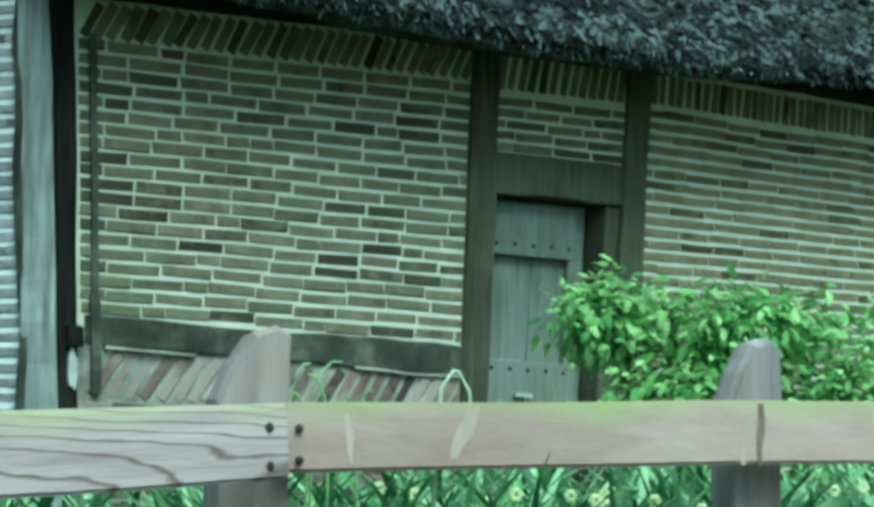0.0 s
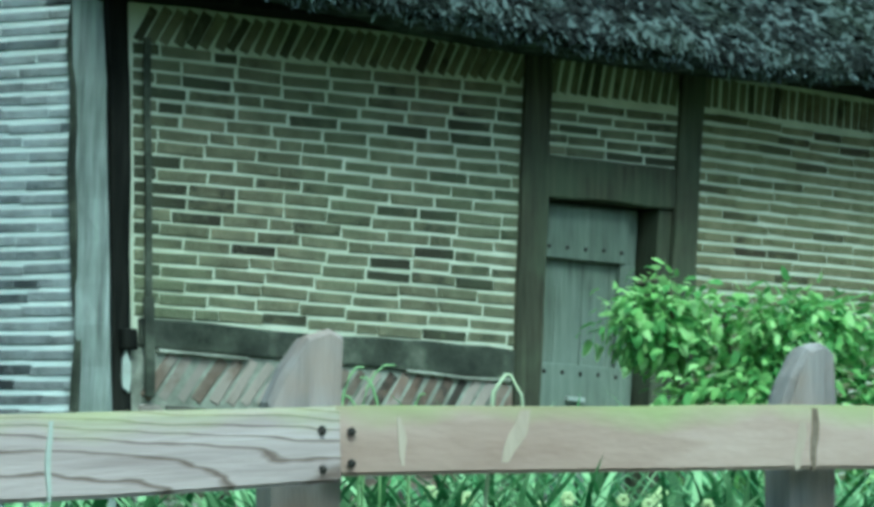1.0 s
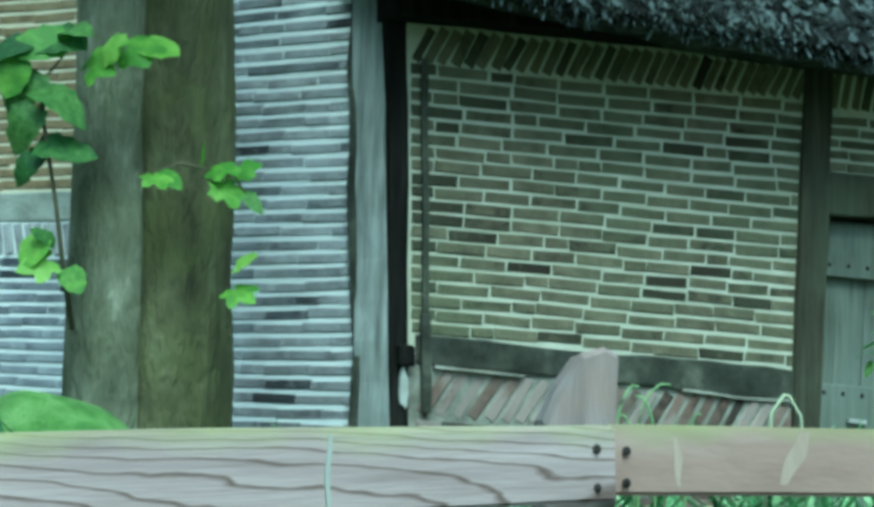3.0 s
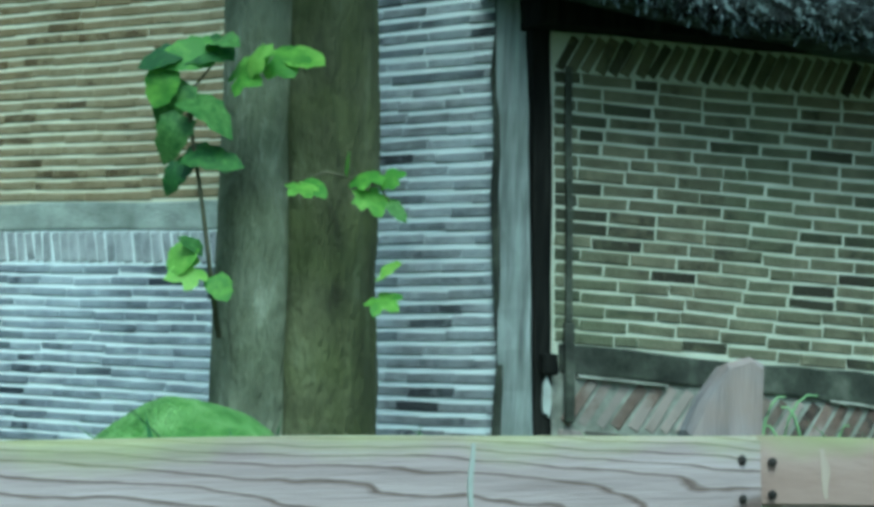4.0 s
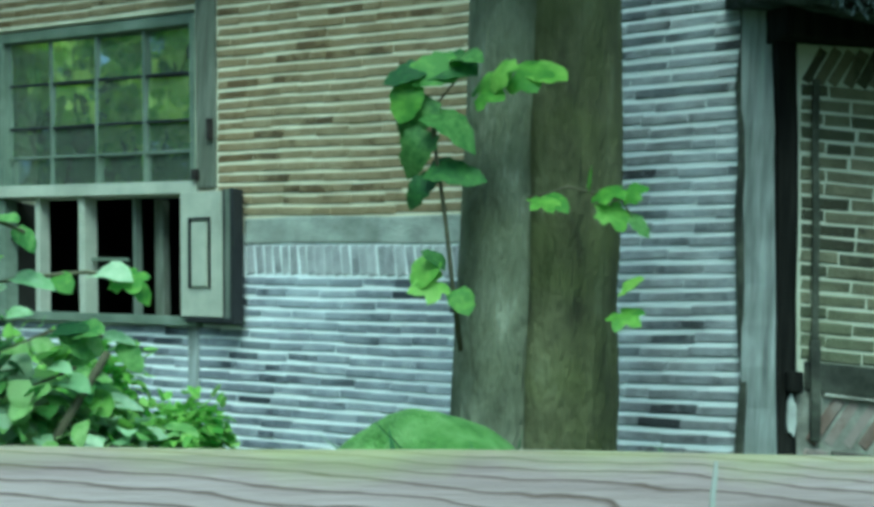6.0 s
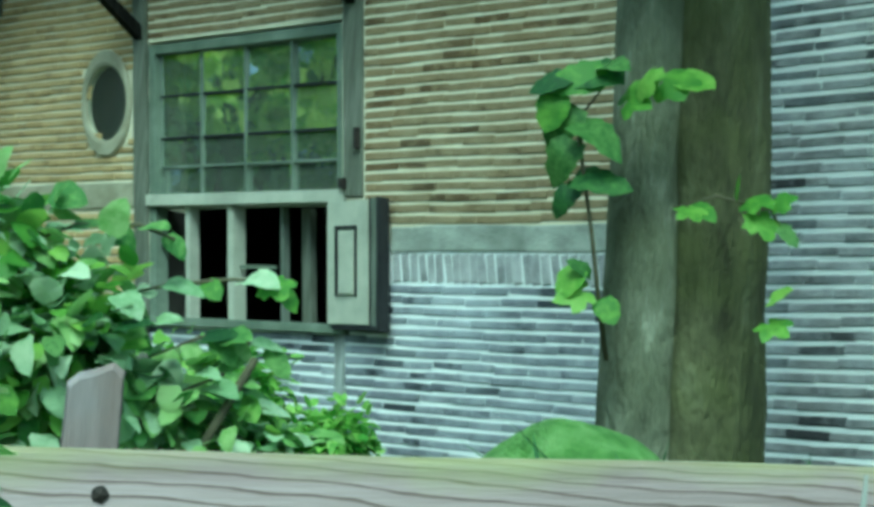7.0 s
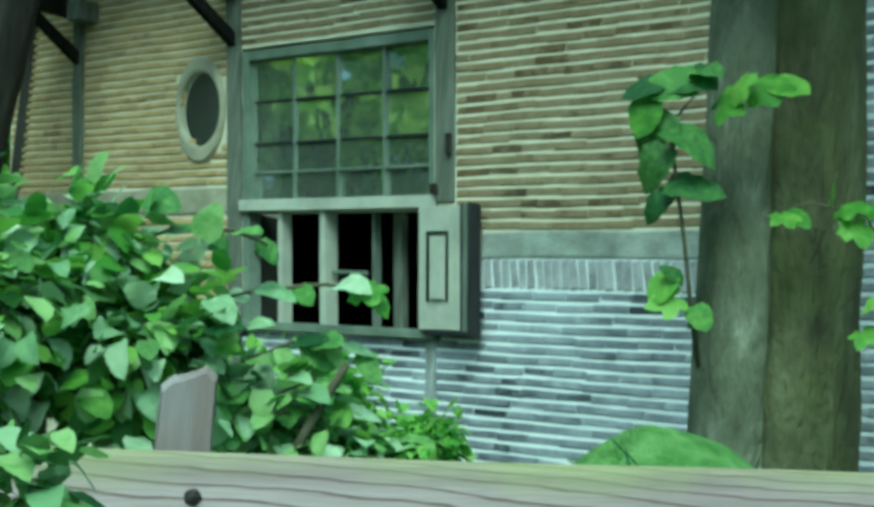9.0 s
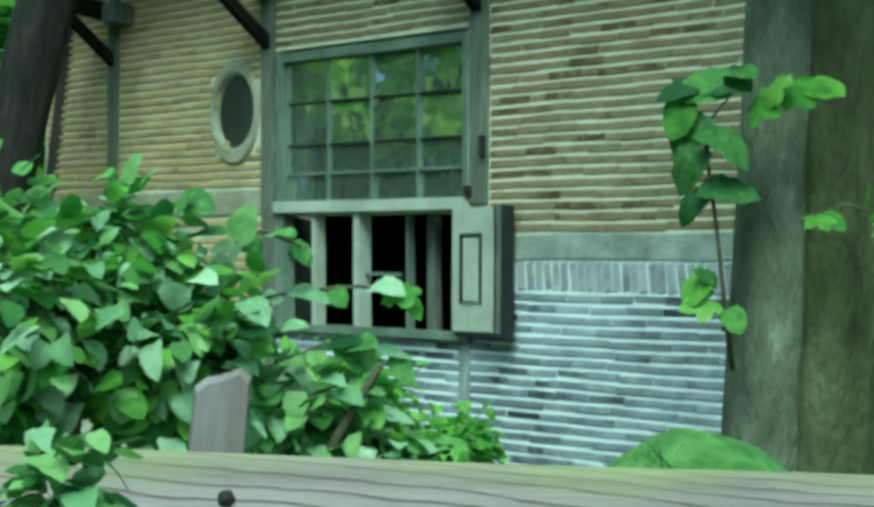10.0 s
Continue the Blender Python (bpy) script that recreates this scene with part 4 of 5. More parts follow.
def put_leaf(parent, meshes, p, direction, up, size, rnd):
    y = Vector(direction).normalized()
    z = Vector(up)
    x = y.cross(z).normalized()
    z = x.cross(y)
    m = Matrix((x, y, z)).transposed().to_4x4()
    m.translation = p
    ob = new("leaf", rnd.choice(meshes))
    ob.matrix_world = m @ Matrix.Diagonal((size, size, size, 1))
    ob.parent = parent
    return ob


def stem(parent, pts, r, material=None, name="stem"):
    bm = bmesh.new()
    prev = None
    for k, p in enumerate(pts):
        p = Vector(p)
        d = (Vector(pts[min(k + 1, len(pts) - 1)]) - Vector(pts[max(k - 1, 0)])).normalized()
        x = d.orthogonal().normalized()
        y = d.cross(x)
        rad = r * (1 - 0.5 * k / len(pts))
        ring = [bm.verts.new(p + (x * math.cos(a) + y * math.sin(a)) * rad) for a in [i * math.pi / 3 for i in range(6)]]
        if prev:
            j0 = min(range(6), key=lambda j: (ring[j].co - prev[0].co).length)
            ring = ring[j0:] + ring[:j0]
            if (ring[1].co - prev[1].co).length > (ring[-1].co - prev[1].co).length:
                ring = [ring[0]] + ring[:0:-1]
            for i in range(6):
                bm.faces.new((prev[i], prev[(i + 1) % 6], ring[(i + 1) % 6], ring[i]))
        prev = ring
    bmesh.ops.recalc_face_normals(bm, faces=bm.faces[:])
    return part(name, bm, material or M_STEM, parent, smooth=True)


TREE = Vector((-0.350, 7.05, 0.35))
tree = thing("tree", "old thick tree trunk, mossy grey-green bark and sprouting leaves", "tree")
part("trunk", trunk_mesh(TREE, TREE + Vector((-0.19, 0.25, 5.6)), 0.304, 0.272, [(math.radians(-104), 0.06, 0.10), (math.radians(-70), -0.012, 0.5), (math.radians(-135), -0.02, 0.22), (math.radians(-58), 0.012, 0.08), (math.radians(-84), 0.010, 0.06)], 2.0), M_BARK, tree, smooth=True)
part("side_stem", trunk_mesh(TREE + Vector((-0.154, -0.15, 0)), TREE + Vector((-0.332, 0.085, 5.6)), 0.162, 0.15, [], 9.0, 40, 60, 0.014), M_BARK_G, tree, smooth=True)
rnd = random.Random(8)
for i in range(5):
    a = i * 2 * math.pi / 5
    stem(tree, [TREE + Vector((0.1, 0.25, 5.3)), TREE + Vector((0.1 + 0.9 * math.cos(a), 0.25 + 0.9 * math.sin(a), 6.6)), TREE + Vector((0.1 + 1.6 * math.cos(a), 0.55 + 1.5 * math.sin(a), 7.4))], 0.13, M_BARK, "limb")


def leaf_cloud(parent, name, centre, radii, count, size, meshes, seed, shell=0.5):
    """Many joined leaves in an uneven clump."""
    rnd = random.Random(seed)
    src = meshes[0]
    vs0 = [v.co.copy() for v in src.vertices]
    fs0 = [tuple(p.vertices) for p in src.polygons]
    verts, faces = [], []
    for i in range(count):
        d = Vector((rnd.gauss(0, 1), rnd.gauss(0, 1), rnd.gauss(0, 1))).normalized()
        lump = 0.75 + 0.5 * noise.noise(d * 2.3 + Vector((seed, 0, 0)))
        p = Vector(centre) + Vector((d.x * radii[0], d.y * radii[1], d.z * radii[2])) * lump * rnd.uniform(shell, 1.0)
        y = (d + Vector((rnd.gauss(0, 0.5), rnd.gauss(0, 0.5), rnd.gauss(-0.4, 0.4)))).normalized()
        x = y.cross(Vector((0, 0, 1)) + Vector((rnd.gauss(0, 0.4), rnd.gauss(0, 0.4), 0))).normalized()
        z = x.cross(y)
        s = size * rnd.uniform(0.6, 1.3)
        o = len(verts)
        verts += [p + (x * v.x + y * v.y + z * v.z) * s for v in vs0]
        faces += [tuple(k + o for k in f) for f in fs0]
    me = bpy.data.meshes.new(name)
    me.from_pydata(verts, [], faces)
    me.materials.append(src.materials[0])
    ob = new(name, me)
    ob.parent = parent
    return tagged(ob, kind="stuff")


leaf_cloud(tree, "crown", TREE + Vector((0, 0.9, 7.6)), (2.3, 2.0, 1.6), 4000, 0.17, LEAF_C, 4)
# short leafy boughs close round the trunk, unseen, added to shade its upper part
for k, (bx, by, bz, br) in enumerate(((-0.1, -0.45, 3.15, 0.75), (-0.28, -0.1, 3.3, 0.6), (0.22, -0.2, 3.45, 0.5), (-0.05, -0.85, 3.35, 0.5))):
    end = TREE + Vector((bx, by, bz))
    stem(tree, [TREE + Vector((-0.1, 0.16, 3.2)), TREE + Vector((bx * 0.6 - 0.05, by * 0.6, bz * 0.5 + 1.75)), end], 0.05, M_BARK, "bough")
    leaf_cloud(tree, "bough_leaves", end, (br * 0.7, br * 0.85, 0.35), 380, 0.14, LEAF_C, 70 + k, 0.1)
# sprouts on the bark
stem(tree, [(-0.66, 6.75, 1.42), (-0.68, 6.56, 1.6), (-0.72, 6.52, 1.85), (-0.79, 6.5, 2.2)], 0.011, M_STEM, "shoot")
rnd = random.Random(12)
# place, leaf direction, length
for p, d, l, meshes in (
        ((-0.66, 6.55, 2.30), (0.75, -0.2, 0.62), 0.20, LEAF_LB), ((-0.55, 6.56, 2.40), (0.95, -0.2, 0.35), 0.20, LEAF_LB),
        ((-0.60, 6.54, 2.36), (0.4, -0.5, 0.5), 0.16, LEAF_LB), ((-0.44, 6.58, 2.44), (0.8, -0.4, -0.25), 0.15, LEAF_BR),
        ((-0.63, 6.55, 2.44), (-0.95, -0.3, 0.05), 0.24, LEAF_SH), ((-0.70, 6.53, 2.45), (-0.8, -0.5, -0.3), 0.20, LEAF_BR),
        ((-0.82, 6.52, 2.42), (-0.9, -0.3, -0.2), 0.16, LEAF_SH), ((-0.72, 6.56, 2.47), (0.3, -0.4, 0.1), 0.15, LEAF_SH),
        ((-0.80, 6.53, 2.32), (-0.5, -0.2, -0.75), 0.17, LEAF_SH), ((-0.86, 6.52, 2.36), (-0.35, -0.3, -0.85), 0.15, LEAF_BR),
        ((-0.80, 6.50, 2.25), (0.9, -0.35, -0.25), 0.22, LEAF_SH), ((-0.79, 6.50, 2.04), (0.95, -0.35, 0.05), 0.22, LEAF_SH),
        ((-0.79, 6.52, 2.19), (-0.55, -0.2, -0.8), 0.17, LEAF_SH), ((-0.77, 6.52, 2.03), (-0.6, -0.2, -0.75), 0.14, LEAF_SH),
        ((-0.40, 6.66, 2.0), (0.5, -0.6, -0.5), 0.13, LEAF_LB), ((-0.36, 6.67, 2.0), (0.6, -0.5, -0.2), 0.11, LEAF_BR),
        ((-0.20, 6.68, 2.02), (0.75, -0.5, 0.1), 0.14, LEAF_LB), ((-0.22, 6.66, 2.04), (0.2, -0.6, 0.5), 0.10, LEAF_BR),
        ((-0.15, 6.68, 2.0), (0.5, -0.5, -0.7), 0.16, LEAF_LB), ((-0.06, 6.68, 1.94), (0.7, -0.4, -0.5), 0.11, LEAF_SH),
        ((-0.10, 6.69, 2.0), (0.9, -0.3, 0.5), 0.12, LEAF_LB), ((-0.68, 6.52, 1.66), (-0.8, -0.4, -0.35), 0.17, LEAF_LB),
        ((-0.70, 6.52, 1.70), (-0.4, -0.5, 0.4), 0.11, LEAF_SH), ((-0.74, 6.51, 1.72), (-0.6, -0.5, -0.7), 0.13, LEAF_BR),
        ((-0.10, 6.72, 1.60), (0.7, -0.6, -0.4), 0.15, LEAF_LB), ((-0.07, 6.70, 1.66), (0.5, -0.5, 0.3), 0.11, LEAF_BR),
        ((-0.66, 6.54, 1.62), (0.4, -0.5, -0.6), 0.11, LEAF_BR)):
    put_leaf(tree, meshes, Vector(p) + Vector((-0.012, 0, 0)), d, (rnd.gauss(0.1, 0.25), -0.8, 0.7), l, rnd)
stem(tree, [(-0.69, 6.62, 2.46), (-0.79, 6.52, 2.28), (-0.77, 6.5, 2.1), (-0.73, 6.52, 1.9)], 0.008, M_STEM, "shoot")
stem(tree, [(-0.45, 6.78, 2.0), (-0.3, 6.70, 2.04), (-0.1, 6.68, 2.0), (-0.04, 6.68, 1.9)], 0.007, M_STEM, "shoot")

# dark leaning tree by the far end of the house
t2 = thing("tree", "dark leaning tree trunk by the end of the house", "tree")
b2 = Vector((-6.10, 10.75, 0.35))
part("trunk", trunk_mesh(b2, b2 + Vector((0.62, 0.3, 6.5)), 0.20, 0.18, [], 5.0, 32, 40), M_BARK_D, t2, smooth=True)
stem(t2, [b2 + Vector((0.5, 0.28, 6.0)), b2 + Vector((0.1, 0.6, 7.5)), b2 + Vector((-0.6, 1.0, 8.6))], 0.12, M_BARK_D, "limb")
leaf_cloud(t2, "crown", b2 + Vector((-0.4, 1.2, 8.6)), (1.4, 1.2, 1.1), 700, 0.16, LEAF_C, 6)

# trees beside the garden, mirrored in the panes
for k, (x, y, r) in enumerate(((-13.5, 8.4, 2.6), (-14.5, 5.2, 3.0), (-13.0, 12.5, 2.4), (-12, 15.5, 2.8), (-9.3, 16.5, 2.4), (-13.5, 22, 3.4), (-10.5, 24, 3.4))):
    tk = thing("tree", "leafy garden tree beside the house", "tree", "garden trees")
    g = Vector((x, y, 0.3))
    part("trunk", trunk_mesh(g, g + Vector((0.1, 0, 3.2)), 0.16, 0.11, [], 7.0 + k, 20, 16), M_BARK_D, tk, smooth=True)
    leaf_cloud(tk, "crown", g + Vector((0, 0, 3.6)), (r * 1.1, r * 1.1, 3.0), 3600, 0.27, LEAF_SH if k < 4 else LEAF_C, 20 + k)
# unseen young trees with sparse bright leaves, added to brighten the panes' reflection
for x, y, lean, n in ((-9.2, 9.7, 0.1, 900), (-10.0, 8.3, -0.2, 900), (-9.6, 11.0, 0.0, 600)):
    ty = thing("tree", "unseen young tree added for bright leaves in the panes", "tree", "young trees")
    g = Vector((x, y, 0.3))
    part("trunk", trunk_mesh(g, g + Vector((lean, 0, 3.4)), 0.07, 0.04, [], x, 14, 14), M_BARK_D, ty, smooth=True)
    for q, (dx, dy, dz) in enumerate(((0.5, 0.4, 3.9), (-0.4, 0.6, 4.3), (0.3, -0.6, 4.5), (0.0, 0.0, 5.0), (0.4, 0.9, 4.9))):
        stem(ty, [g + Vector((lean * 0.9, 0, 3.1)), g + Vector((lean + dx * 0.6, dy * 0.6, 3.2 + (dz - 3.2) * 0.5)), g + Vector((lean + dx, dy, dz))], 0.03, M_BARK_D, "limb")
        leaf_cloud(ty, "crown", g + Vector((lean + dx, dy, dz)), (0.75, 0.75, 0.6), n // 5, 0.2, LEAF_Y, int(90 + q - x), 0.05)

# ---- fence ----
def rail(name, a, b, h, th, material, label, seed, sag=0.0):
    a, b = Vector(a), Vector(b)
    d = (b - a)
    L = d.length
    dn = d / L
    out = Vector((dn.y, -dn.x, 0)).normalized()
    if out.y > 0:
        out = -out
    up = Vector((0, 0, 1))
    bm = bmesh.new()

    def f(u, v, t):
        w = noise.noise(Vector((u * 1.7 + seed, v * 4, t))) * 0.006
        return Vector((u - L / 2, t + w * 0.5, v + w - sag * math.sin(math.pi * u / L)))
    grid_solid(bm, f, steps(0, L, 0.06), steps(-h, 0, h / 4), 0, th)
    sharp = [e for e in bm.edges if len(e.link_faces) == 2 and e.calc_face_angle(0) > 0.7]
    bmesh.ops.bevel(bm, geom=sharp, offset=0.007, segments=2, affect="EDGES")
    m = Matrix((dn, out, dn.cross(out) * (1 if dn.cross(out).z > 0 else -1))).transposed().to_4x4()
    m.translation = (a + b) / 2
    fen = thing(name, label, "fence rail", "fence")
    ob = part("plank", bm, material, fen)
    ob.matrix_world = m
    return ob, m


J = Vector((0.598, 3.134, 1.069))
LEFT_END = Vector((-2.4, 1.62, 0.865))
RAIL_L, ML = rail("fence_rail", LEFT_END, J, 0.129, 0.045, M_RAIL_G, "silvery weathered fence rail with dark wavy grain and moss", 1, -0.014)
RAIL_R, MR = rail("fence_rail", (0.606, 3.19, 1.07), (3.4, 3.28, 1.13), 0.122, 0.04, M_RAIL_B, "brown weathered fence rail, greened along its top", 2)


def fence_post(x, y, top, w, label, seed, turn=0.0, cut=0.13):
    """A squared post whose top is sawn off on a slant."""
    fp = thing("fence_post", label, "fence post", "fence")
    bm = bmesh.new()
    outline = [(-0.5, 0.0), (-0.5, top - cut - 0.25), (-0.5, top - cut), (-0.3, top - cut * 0.55), (-0.02, top - 0.012), (0.3, top), (0.5, top - 0.012), (0.5, top - 0.2), (0.5, 0.0)]
    lay_ = []
    for d in (-0.42, -0.2, 0.2, 0.42):
        k = 1.0 if abs(d) < 0.3 else 0.93
        lay_.append([bm.verts.new((px * w * k, d * w, max(0.0, pz - (0.012 if abs(d) > 0.3 and pz > 0.5 else 0)))) for px, pz in outline])
    n = len(outline)
    for a, c in zip(lay_, lay_[1:]):
        for i in range(n):
            bm.faces.new((a[i], a[(i + 1) % n], c[(i + 1) % n], c[i]))
    bm.faces.new(lay_[0])
    bm.faces.new(lay_[-1])
    bmesh.ops.recalc_face_normals(bm, faces=bm.faces[:])
    bmesh.ops.subdivide_edges(bm, edges=bm.edges[:], cuts=1)
    for v in bm.verts:
        v.co += noise.noise_vector(v.co * 9 + Vector((seed, 0, 0))) * 0.006
    bm.transform(Matrix.Translation((x, y, 0.03)) @ Matrix.Rotation(turn, 4, "Z"))
    part("post", bm, M_POST, fp, smooth=False)
    return fp


fence_post(0.575, 3.265, 1.178, 0.132, "grey-pink fence post with a worn slanting top", 1, 0.1)
fence_post(1.575, 3.325, 1.19, 0.11, "grey fence post with a worn pointed top", 2, 0.1)
fence_post(-0.955, 2.46, 1.075, 0.080, "pale fence post half hidden in leaves", 3, 0.4, 0.035)
fence_post(-2.2, 1.84, 1.02, 0.09, "pale fence post under the rail", 4, 0.4)


def at_rail(m, u, v, n):
    return m @ Vector((u, n, v))


def nail_head(parent, m, u, v, r, label=""):
    part("nail", dome(at_rail(m, u, v, 0.046), (m.to_3x3() @ Vector((0, 1, 0))), r, 0.5), M_IRON, parent, label)


LL = (J - LEFT_END).length
nail_head(RAIL_L, ML, LL / 2 - 0.045, -0.04, 0.0095)
nail_head(RAIL_L, ML, LL / 2 - 0.045, -0.105, 0.009)
nail_head(RAIL_L, ML, LL / 2 - 1.69, -0.045, 0.014, "rusty bolt head")
nail_head(RAIL_R, MR, -1.36, -0.045, 0.009)
nail_head(RAIL_R, MR, -1.36, -0.10, 0.009)


def splinter(parent, m, u0, v0, u1, v1, w, n, material, name="peeled_strip", label=""):
    bm = bmesh.new()
    k = 8
    a, c = [], []
    for i in range(k + 1):
        f = i / k
        ww = w * (0.35 + 0.65 * math.sin(math.pi * min(1, f * 0.8 + 0.15))) * (1 + 0.3 * noise.noise(Vector((f * 5, u0 * 9, v0 * 9))))
        u, v = u0 + (u1 - u0) * f + 0.002 * math.sin(f * 7 + u0), v0 + (v1 - v0) * f
        a.append([bm.verts.new(at_rail(m, u - ww / 2, v, n)), bm.verts.new(at_rail(m, u + ww / 2, v, n))])
        c.append([bm.verts.new(at_rail(m, u - ww / 2, v, n - 0.006)), bm.verts.new(at_rail(m, u + ww / 2, v, n - 0.006))])
    for i in range(k):
        bm.faces.new((a[i][0], a[i][1], a[i + 1][1], a[i + 1][0]))
        bm.faces.new((c[i][0], c[i + 1][0], c[i + 1][1], c[i][1]))
        bm.faces.new((a[i][0], a[i + 1][0], c[i + 1][0], c[i][0]))
        bm.faces.new((a[i][1], c[i][1], c[i + 1][1], a[i + 1][1]))
    bmesh.ops.recalc_face_normals(bm, faces=bm.faces[:])
    part(name, bm, material, parent, label)


LR = 1.3925
splinter(RAIL_L, ML, LL / 2 - 0.56, -0.004, LL / 2 - 0.565, -0.126, 0.009, 0.0475, M_WHITE, "pale_cord", "pale cord tied over the rail")
splinter(RAIL_R, MR, -LR + 0.355, -0.008, -LR + 0.315, -0.10, 0.028, 0.0412, M_CHIP)
splinter(RAIL_R, MR, -LR + 0.12, -0.02, -LR + 0.128, -0.105, 0.013, 0.0412, M_CHIP)
splinter(RAIL_R, MR, -LR + 0.90, -0.03, -LR + 0.885, -0.118, 0.018, 0.0425, M_CHIP)
splinter(RAIL_R, MR, -LR + 0.925, -0.004, -LR + 0.92, -0.12, 0.016, 0.042, M_GROOVE, "split", "dark open split in the rail")

# ---- mossy mound behind the fence ----
bm = bmesh.new()
bmesh.ops.create_icosphere(bm, subdivisions=5, radius=1)
for v in bm.verts:
    k = 1 + 0.05 * noise.noise(v.co * 2.2) + 0.012 * noise.noise(v.co * 14) - 0.10 * math.exp(-((v.co - Vector((-0.35, -0.5, 0.8))).length / 0.10) ** 2)
    v.co = Vector((v.co.x * 0.36 * k, v.co.y * 0.36 * k, v.co.z * 0.40 * k))
MOUND = Vector((-0.55, 4.95, 0.735))
bm.transform(Matrix.Translation(MOUND))
boulder = thing("mossy_boulder", "rounded boulder covered in bright green moss", "boulder")
part("stone", bm, M_MOSS, boulder, smooth=True)


# ---- plants ----
def shrub(name, label, blobs, size, meshes, seed, singles=120, stems=()):
    sb = thing(name, label, "shrub")
    rnd = random.Random(seed)
    for k, (c, r, n) in enumerate(blobs):
        for q in range(3):
            leaf_cloud(sb, "foliage", c, r, n // 3, size, [meshes[(k + q) % len(meshes)]], seed * 7 + k * 5 + q, 0.35)
    for pts in stems:
        stem(sb, pts, 0.012)
    total = sum(n for c, r, n in blobs)
    for c, r, n in blobs:
        for i in range(round(singles * n / total)):
            d = Vector((rnd.gauss(0, 1), -abs(rnd.gauss(0, 1)), rnd.gauss(0, 1))).normalized()
            p = Vector(c) + Vector((d.x * r[0], d.y * r[1], d.z * r[2])) * rnd.uniform(0.75, 1.05)
            put_leaf(sb, meshes, p, d + Vector((rnd.gauss(0, 0.6), -0.3, rnd.gauss(-0.3, 0.5))), (rnd.gauss(0, 0.6), rnd.gauss(-0.7, 0.4), 1), size * rnd.uniform(0.7, 1.35), rnd)
    return sb


sb = shrub("shrub", "broad-leaved green shrub growing through the fence",
      [((-1.50, 2.78, 1.14), (0.28, 0.25, 0.29), 1350), ((-1.24, 2.94, 1.14), (0.20, 0.18, 0.23), 850), ((-1.36, 2.92, 1.30), (0.20, 0.14, 0.13), 450), ((-0.95, 1.95, 0.90), (0.11, 0.06, 0.11), 110), ((-0.88, 1.9, 0.81), (0.12, 0.06, 0.08), 90),
       ((-1.35, 2.2, 0.90), (0.22, 0.14, 0.26), 330), ((-1.08, 3.08, 1.02), (0.20, 0.18, 0.16), 560), ((-0.90, 3.12, 0.99), (0.12, 0.12, 0.07), 190)],
      0.049, LEAF_A, 31, 230, [[(-1.35, 2.85, 0.2), (-1.3, 2.85, 0.7), (-1.4, 2.8, 1.3)], [(-1.2, 2.9, 0.2), (-1.1, 2.95, 0.7), (-0.9, 3.05, 1.15)], [(-1.15, 2.3, 0.1), (-1.1, 2.2, 0.5), (-1.05, 2.12, 0.85)],
       [(-1.45, 2.82, 0.2), (-1.5, 2.8, 0.8), (-1.62, 2.75, 1.4)]])
rnd = random.Random(77)
# sprays that reach out over the wall, leaves on both sides of the twig
for pts, n, size in (([(-1.2, 2.98, 1.22), (-1.06, 3.02, 1.265), (-0.95, 3.05, 1.285), (-0.86, 3.08, 1.275)], 5, 0.065), ([(-1.15, 3.0, 1.10), (-1.0, 3.04, 1.18), (-0.96, 3.06, 1.185), (-0.88, 3.1, 1.17)], 9, 0.058),
                     ([(-1.1, 3.0, 1.04), (-0.95, 3.04, 1.12), (-0.96, 3.06, 1.10), (-0.90, 3.1, 1.06)], 8, 0.058), ([(-1.3, 2.9, 1.3), (-1.2, 2.93, 1.35), (-1.1, 2.96, 1.36), (-1.04, 2.98, 1.34)], 5, 0.065)):
    stem(sb, pts, 0.0045)
    for i in range(n):
        f = (i + 0.6) / n * 2.98
        k = min(2, int(f))
        p = Vector(pts[k]).lerp(Vector(pts[k + 1]), f - k)
        sg = 1 if i % 2 else -1
        put_leaf(sb, LEAF_A, p, (0.75, rnd.uniform(-0.6, 0.1), sg * 0.35 - 0.15), (rnd.gauss(0, 0.3), -0.6, 0.9), size * rnd.uniform(0.75, 1.15), rnd)
put_leaf(sb, LEAF_LB, Vector((-0.90, 3.07, 1.295)), (0.5, -0.5, -0.35), (0.1, -0.8, 0.6), 0.075, rnd)
shrub("bush", "leafy nettle-like bush before the plank door",
      [((2.75, 6.1, 1.16), (0.46, 0.35, 0.50), 3300), ((3.3, 5.95, 1.05), (0.5, 0.35, 0.58), 3300), ((2.40, 6.2, 1.46), (0.32, 0.22, 0.22), 1000), ((2.9, 6.05, 1.45), (0.45, 0.25, 0.2), 900), ((3.0, 6.1, 0.6), (0.7, 0.4, 0.4), 900), ((3.8, 5.9, 1.0), (0.4, 0.35, 0.55), 1200)],
      0.046, LEAF_N, 41, 170, [[(2.7, 6.1, 0.3), (2.7, 6.1, 0.8), (2.6, 6.1, 1.5)], [(2.6, 6.15, 0.3), (2.5, 6.2, 1.0), (2.42, 6.18, 1.62), (2.3, 6.18, 1.60)]])
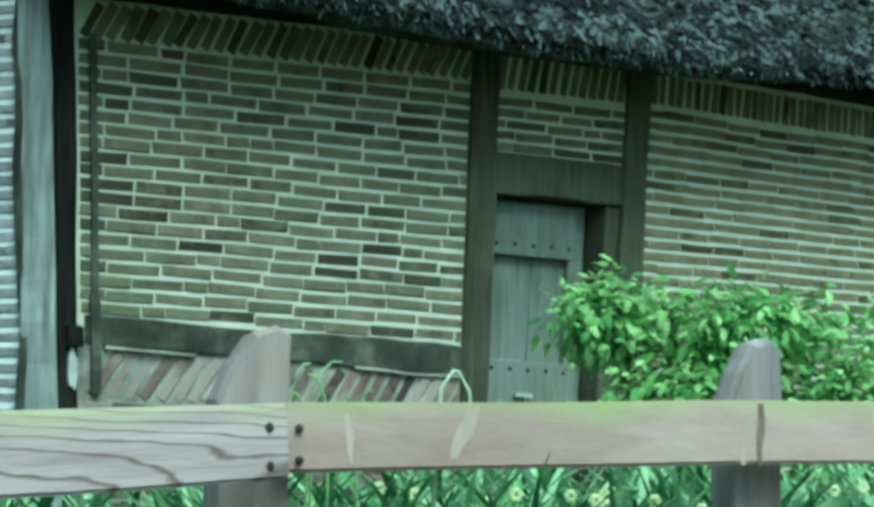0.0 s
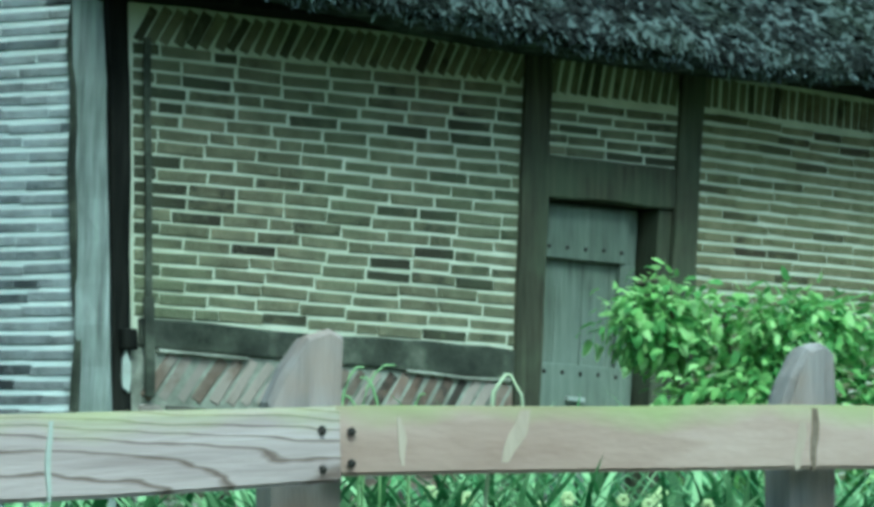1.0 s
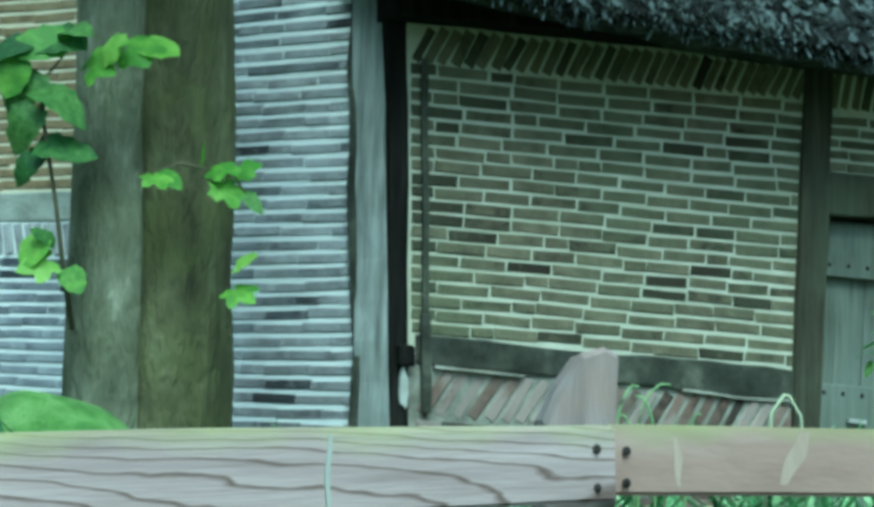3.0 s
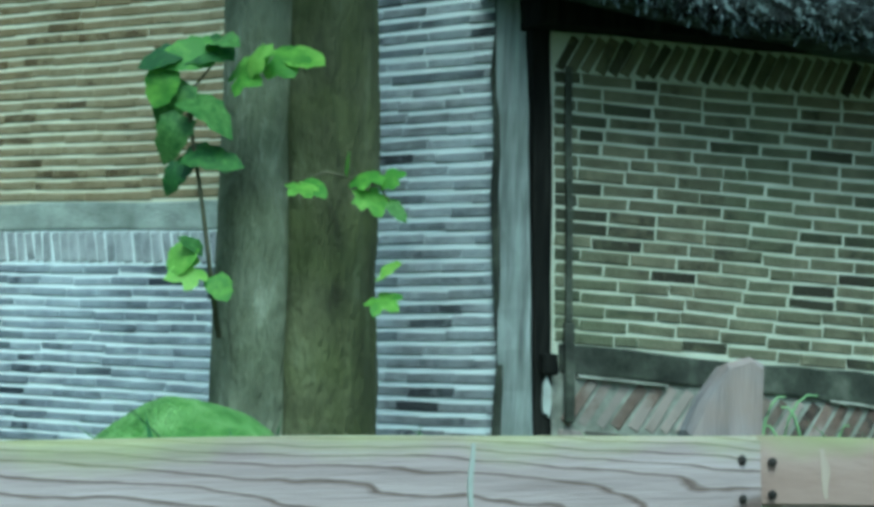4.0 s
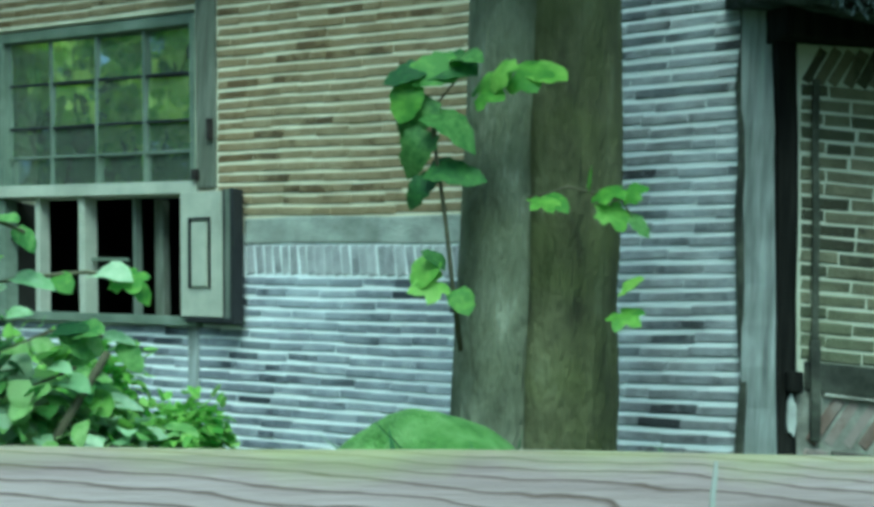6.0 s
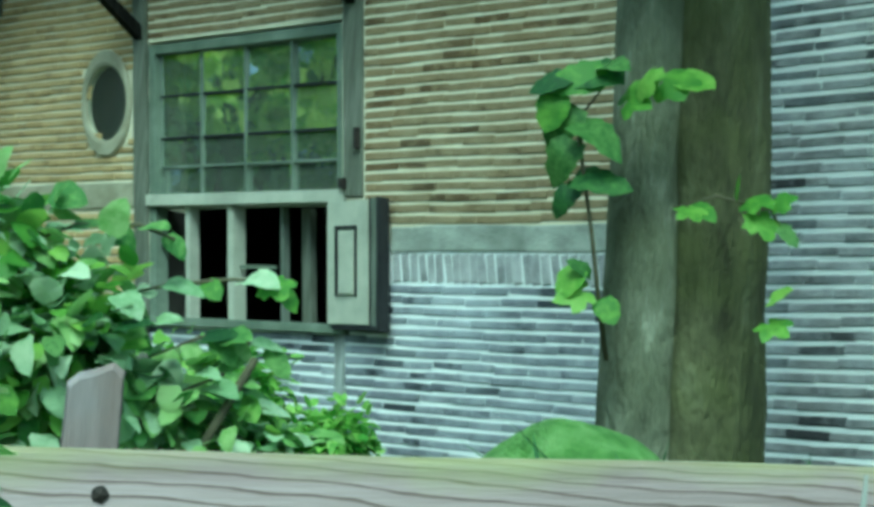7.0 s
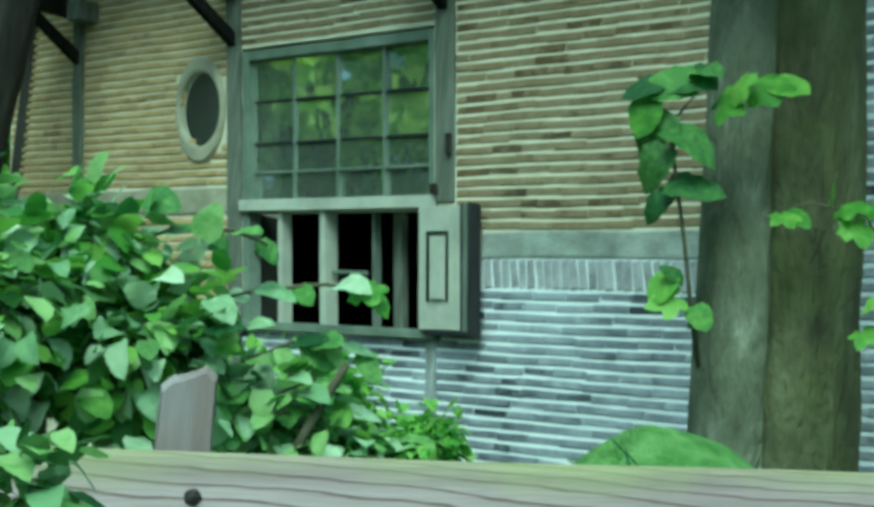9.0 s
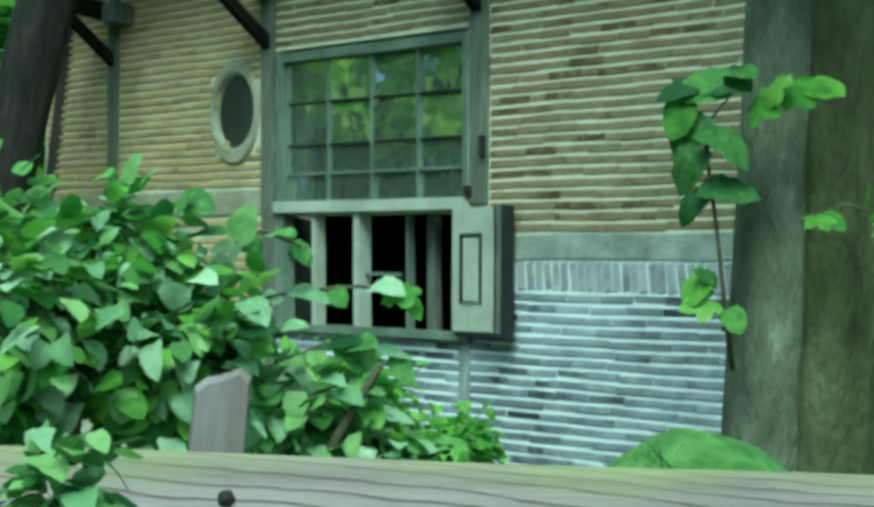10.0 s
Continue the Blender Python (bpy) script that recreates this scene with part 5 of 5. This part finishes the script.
shrub("bush", "low bright green herbs at the foot of the wall",
      [((-2.5, 8.25, 1.14), (0.34, 0.25, 0.36), 1800), ((-2.06, 8.3, 1.0), (0.30, 0.25, 0.28), 1400), ((-2.95, 8.6, 1.18), (0.4, 0.25, 0.40), 800)],
      0.062, LEAF_H, 51, 120, [[(-2.4, 8.25, 0.35), (-2.4, 8.25, 0.8), (-2.45, 8.2, 1.1)]])


# long strap-leaved grass behind the fence
def grass(name, label, patches, seed, lmin, lmax, material):
    rnd = random.Random(seed)
    verts, faces = [], []
    for (x0, x1, y0, y1, n) in patches:
        for i in range(n):
            x, y = rnd.uniform(x0, x1), rnd.uniform(y0, y1)
            z = ground_z(x, y) - 0.01
            L = rnd.uniform(lmin, lmax)
            a = rnd.uniform(0, 2 * math.pi)
            d = Vector((math.cos(a), math.sin(a), 0))
            side = Vector((-d.y, d.x, 0)) * rnd.uniform(0.009, 0.026)
            bend = rnd.uniform(1.0, 3.0)
            o = len(verts)
            p = Vector((x, y, z))
            ang = rnd.uniform(0.02, 0.25)
            k = 7
            for j in range(k + 1):
                f = j / k
                w = side * (1 - f ** 2.5)
                verts += [p - w, p + w]
                p = p + (d * math.sin(ang) + Vector((0, 0, math.cos(ang)))) * (L / k)
                ang += bend / k * (0.4 + 1.6 * f)
            faces += [(o + 2 * j, o + 2 * j + 1, o + 2 * j + 3, o + 2 * j + 2) for j in range(k)]
    me = bpy.data.meshes.new(name)
    me.from_pydata(verts, [], faces)
    me.materials.append(material)
    return tagged(new(name, me), label, "grass", kind="stuff")


grass("long_grass", "long arching strap-leaved grass behind the fence", [(0.62, 3.4, 3.5, 4.4, 6500), (-0.5, 0.6, 3.6, 4.6, 800)], 61, 0.8, 1.12, M_GRASS)
grass("low_grass", "rough grass and weeds under the fence", [(-3, 4, 2.4, 3.5, 1500), (-3.5, 4.5, 4.5, 7.0, 1800)], 62, 0.12, 0.35, M_GRASS)
# flower heads among the grass
rnd = random.Random(9)
fl = thing("flowers", "small yellow-green flower heads among the grass", "flowers")
for i in range(34):
    x = rnd.choice((rnd.uniform(0.9, 1.5), rnd.uniform(1.6, 2.1), rnd.uniform(0.5, 2.2)))
    y = rnd.uniform(3.5, 3.9)
    z = rnd.uniform(0.80, 0.93)
    bm = bmesh.new()
    for k in range(6):
        a = k * math.pi / 3
        bmesh.ops.create_icosphere(bm, subdivisions=1, radius=0.0075, matrix=Matrix.Translation((x + 0.009 * math.cos(a), y, z + 0.009 * math.sin(a))) @ Matrix.Diagonal((1, 0.6, 1, 1)))
    fh = part("flower_head", bm, M_FLOWER, fl)
    if i % 3 == 0:
        stem(fl, [(x, y + 0.01, ground_z(x, y)), (x + 0.01, y + 0.01, z * 0.6), (x, y + 0.004, z)], 0.003, M_GRASS)
# bent dry stalks that show over the rail
dry = thing("dry_stalk", "bent pale dry grass stalk leaning over the rail", "grass stalk")
stem(dry, [(0.93, 3.32, 0.3), (0.925, 3.27, 0.9), (0.935, 3.26, 1.105), (0.955, 3.25, 1.137), (0.963, 3.25, 1.135), (0.985, 3.25, 1.10), (1.0, 3.27, 1.02)], 0.0045, M_STRAW)
grass("tall_grass", "a few tall bent grass blades beside the fence post", [(0.66, 0.95, 3.32, 3.45, 16), (1.05, 1.5, 3.4, 3.6, 8)], 63, 0.95, 1.25, M_GRASS)

tuft = thing("grass_tuft", "tuft of bent pale green blades beside the fence post", "grass")
rnd = random.Random(19)
for i in range(6):
    x, y, h, w = rnd.uniform(0.66, 0.80), rnd.uniform(3.33, 3.42), rnd.uniform(1.09, 1.17), rnd.choice((-1, 1)) * rnd.uniform(0.02, 0.06)
    arc = [(x, y, ground_z(x, y)), (x, y, 0.75)] + [(x + w * (1 - math.cos(a)), y, h - 0.13 + 0.13 * math.sin(a)) for a in [k * 0.35 for k in range(8)]]
    stem(tuft, arc[:-2], 0.0035, M_BLADE, "blade")

# ---- bricks last ----
lay(WALL_1, wall_r, 0.085, 2.10, 1.535, 2.695, 0.058, 0.235, M_BRICK_R, 1, gap=0.0105, joint=0.004)
soldiers(WALL_1, wall_r, 0.12, 2.12, 2.70, 2.86, M_BRICK_R, 2, 0.5)
lay(WALL_2, wall_r, 2.24, 3.06, 2.40, 2.66, 0.055, 0.23, M_BRICK_R, 3, gap=0.010, joint=0.002)
soldiers(WALL_2, wall_r, 2.24, 3.06, 2.67, 2.86, M_BRICK_R, 4, 0.25)
lay(WALL_3, wall_r, 3.22, 5.6, 0.5, 2.68, 0.0545, 0.235, M_BRICK_O, 5, gap=0.0095, joint=0.001)
soldiers(WALL_3, wall_r, 3.22, 5.4, 2.69, 2.86, M_BRICK_R, 6, 0.1)
soldiers(WALL_4, wall_r, 0.16, 2.1, 1.19, 1.39, M_BRICK_P, 7, 0.55, 0.082, wide=0.62)
lay(WALL_4, wall_r, 0.1, 2.08, 0.5, 1.18, 0.062, 0.23, M_BRICK_P, 17, limit=60)
lay(WALL_5, wall_l, 0.192, 1.1, 0.47, 3.6, 0.0615, 0.235, M_BRICK_G, 8, gap=0.0195, limit=300, joint=-0.008)
lay(WALL_9, wall_l, 1.1, 3.52, 0.47, 1.885, 0.0565, 0.225, M_BRICK_L, 9, gap=0.0172, limit=260, joint=-0.003)
soldiers(WALL_9, wall_l, 1.1, 3.16, 1.89, 2.05, M_BRICK_S, 10, 0.22, 0.06)
lay(WALL_10, wall_l, 1.1, 3.36, 2.20, 3.9, 0.058, 0.225, M_BRICK_T, 11, gap=0.0155, limit=300, joint=-0.011)
lay(WALL_6, wall_l, 3.6, 5.26, 0.46, 1.60, 0.0565, 0.225, M_BRICK_L, 12, gap=0.0172, limit=150, joint=-0.003)
lay(WALL_7, wall_l, 3.54, 5.26, 3.40, 4.2, 0.056, 0.225, M_BRICK_T, 13, gap=0.0155, limit=150, joint=-0.011)


def off_oval(s, z):
    return (abs(s - OV_S) / 0.25) ** 2.0 + (abs(z - OV_Z) / 0.335) ** 2.0 > 1


lay(WALL_8, wall_l, 5.4, 7.06, 2.50, 4.29, 0.054, 0.225, M_BRICK_Y, 14, keep=off_oval, limit=300, joint=-0.011)
lay(WALL_8, wall_l, 7.18, 8.04, 0.6, 4.3, 0.054, 0.225, M_BRICK_Y, 15, limit=0)
lay(WALL_8, wall_l, 5.4, 7.06, 0.5, 2.30, 0.056, 0.225, M_BRICK_Y, 16, limit=0)
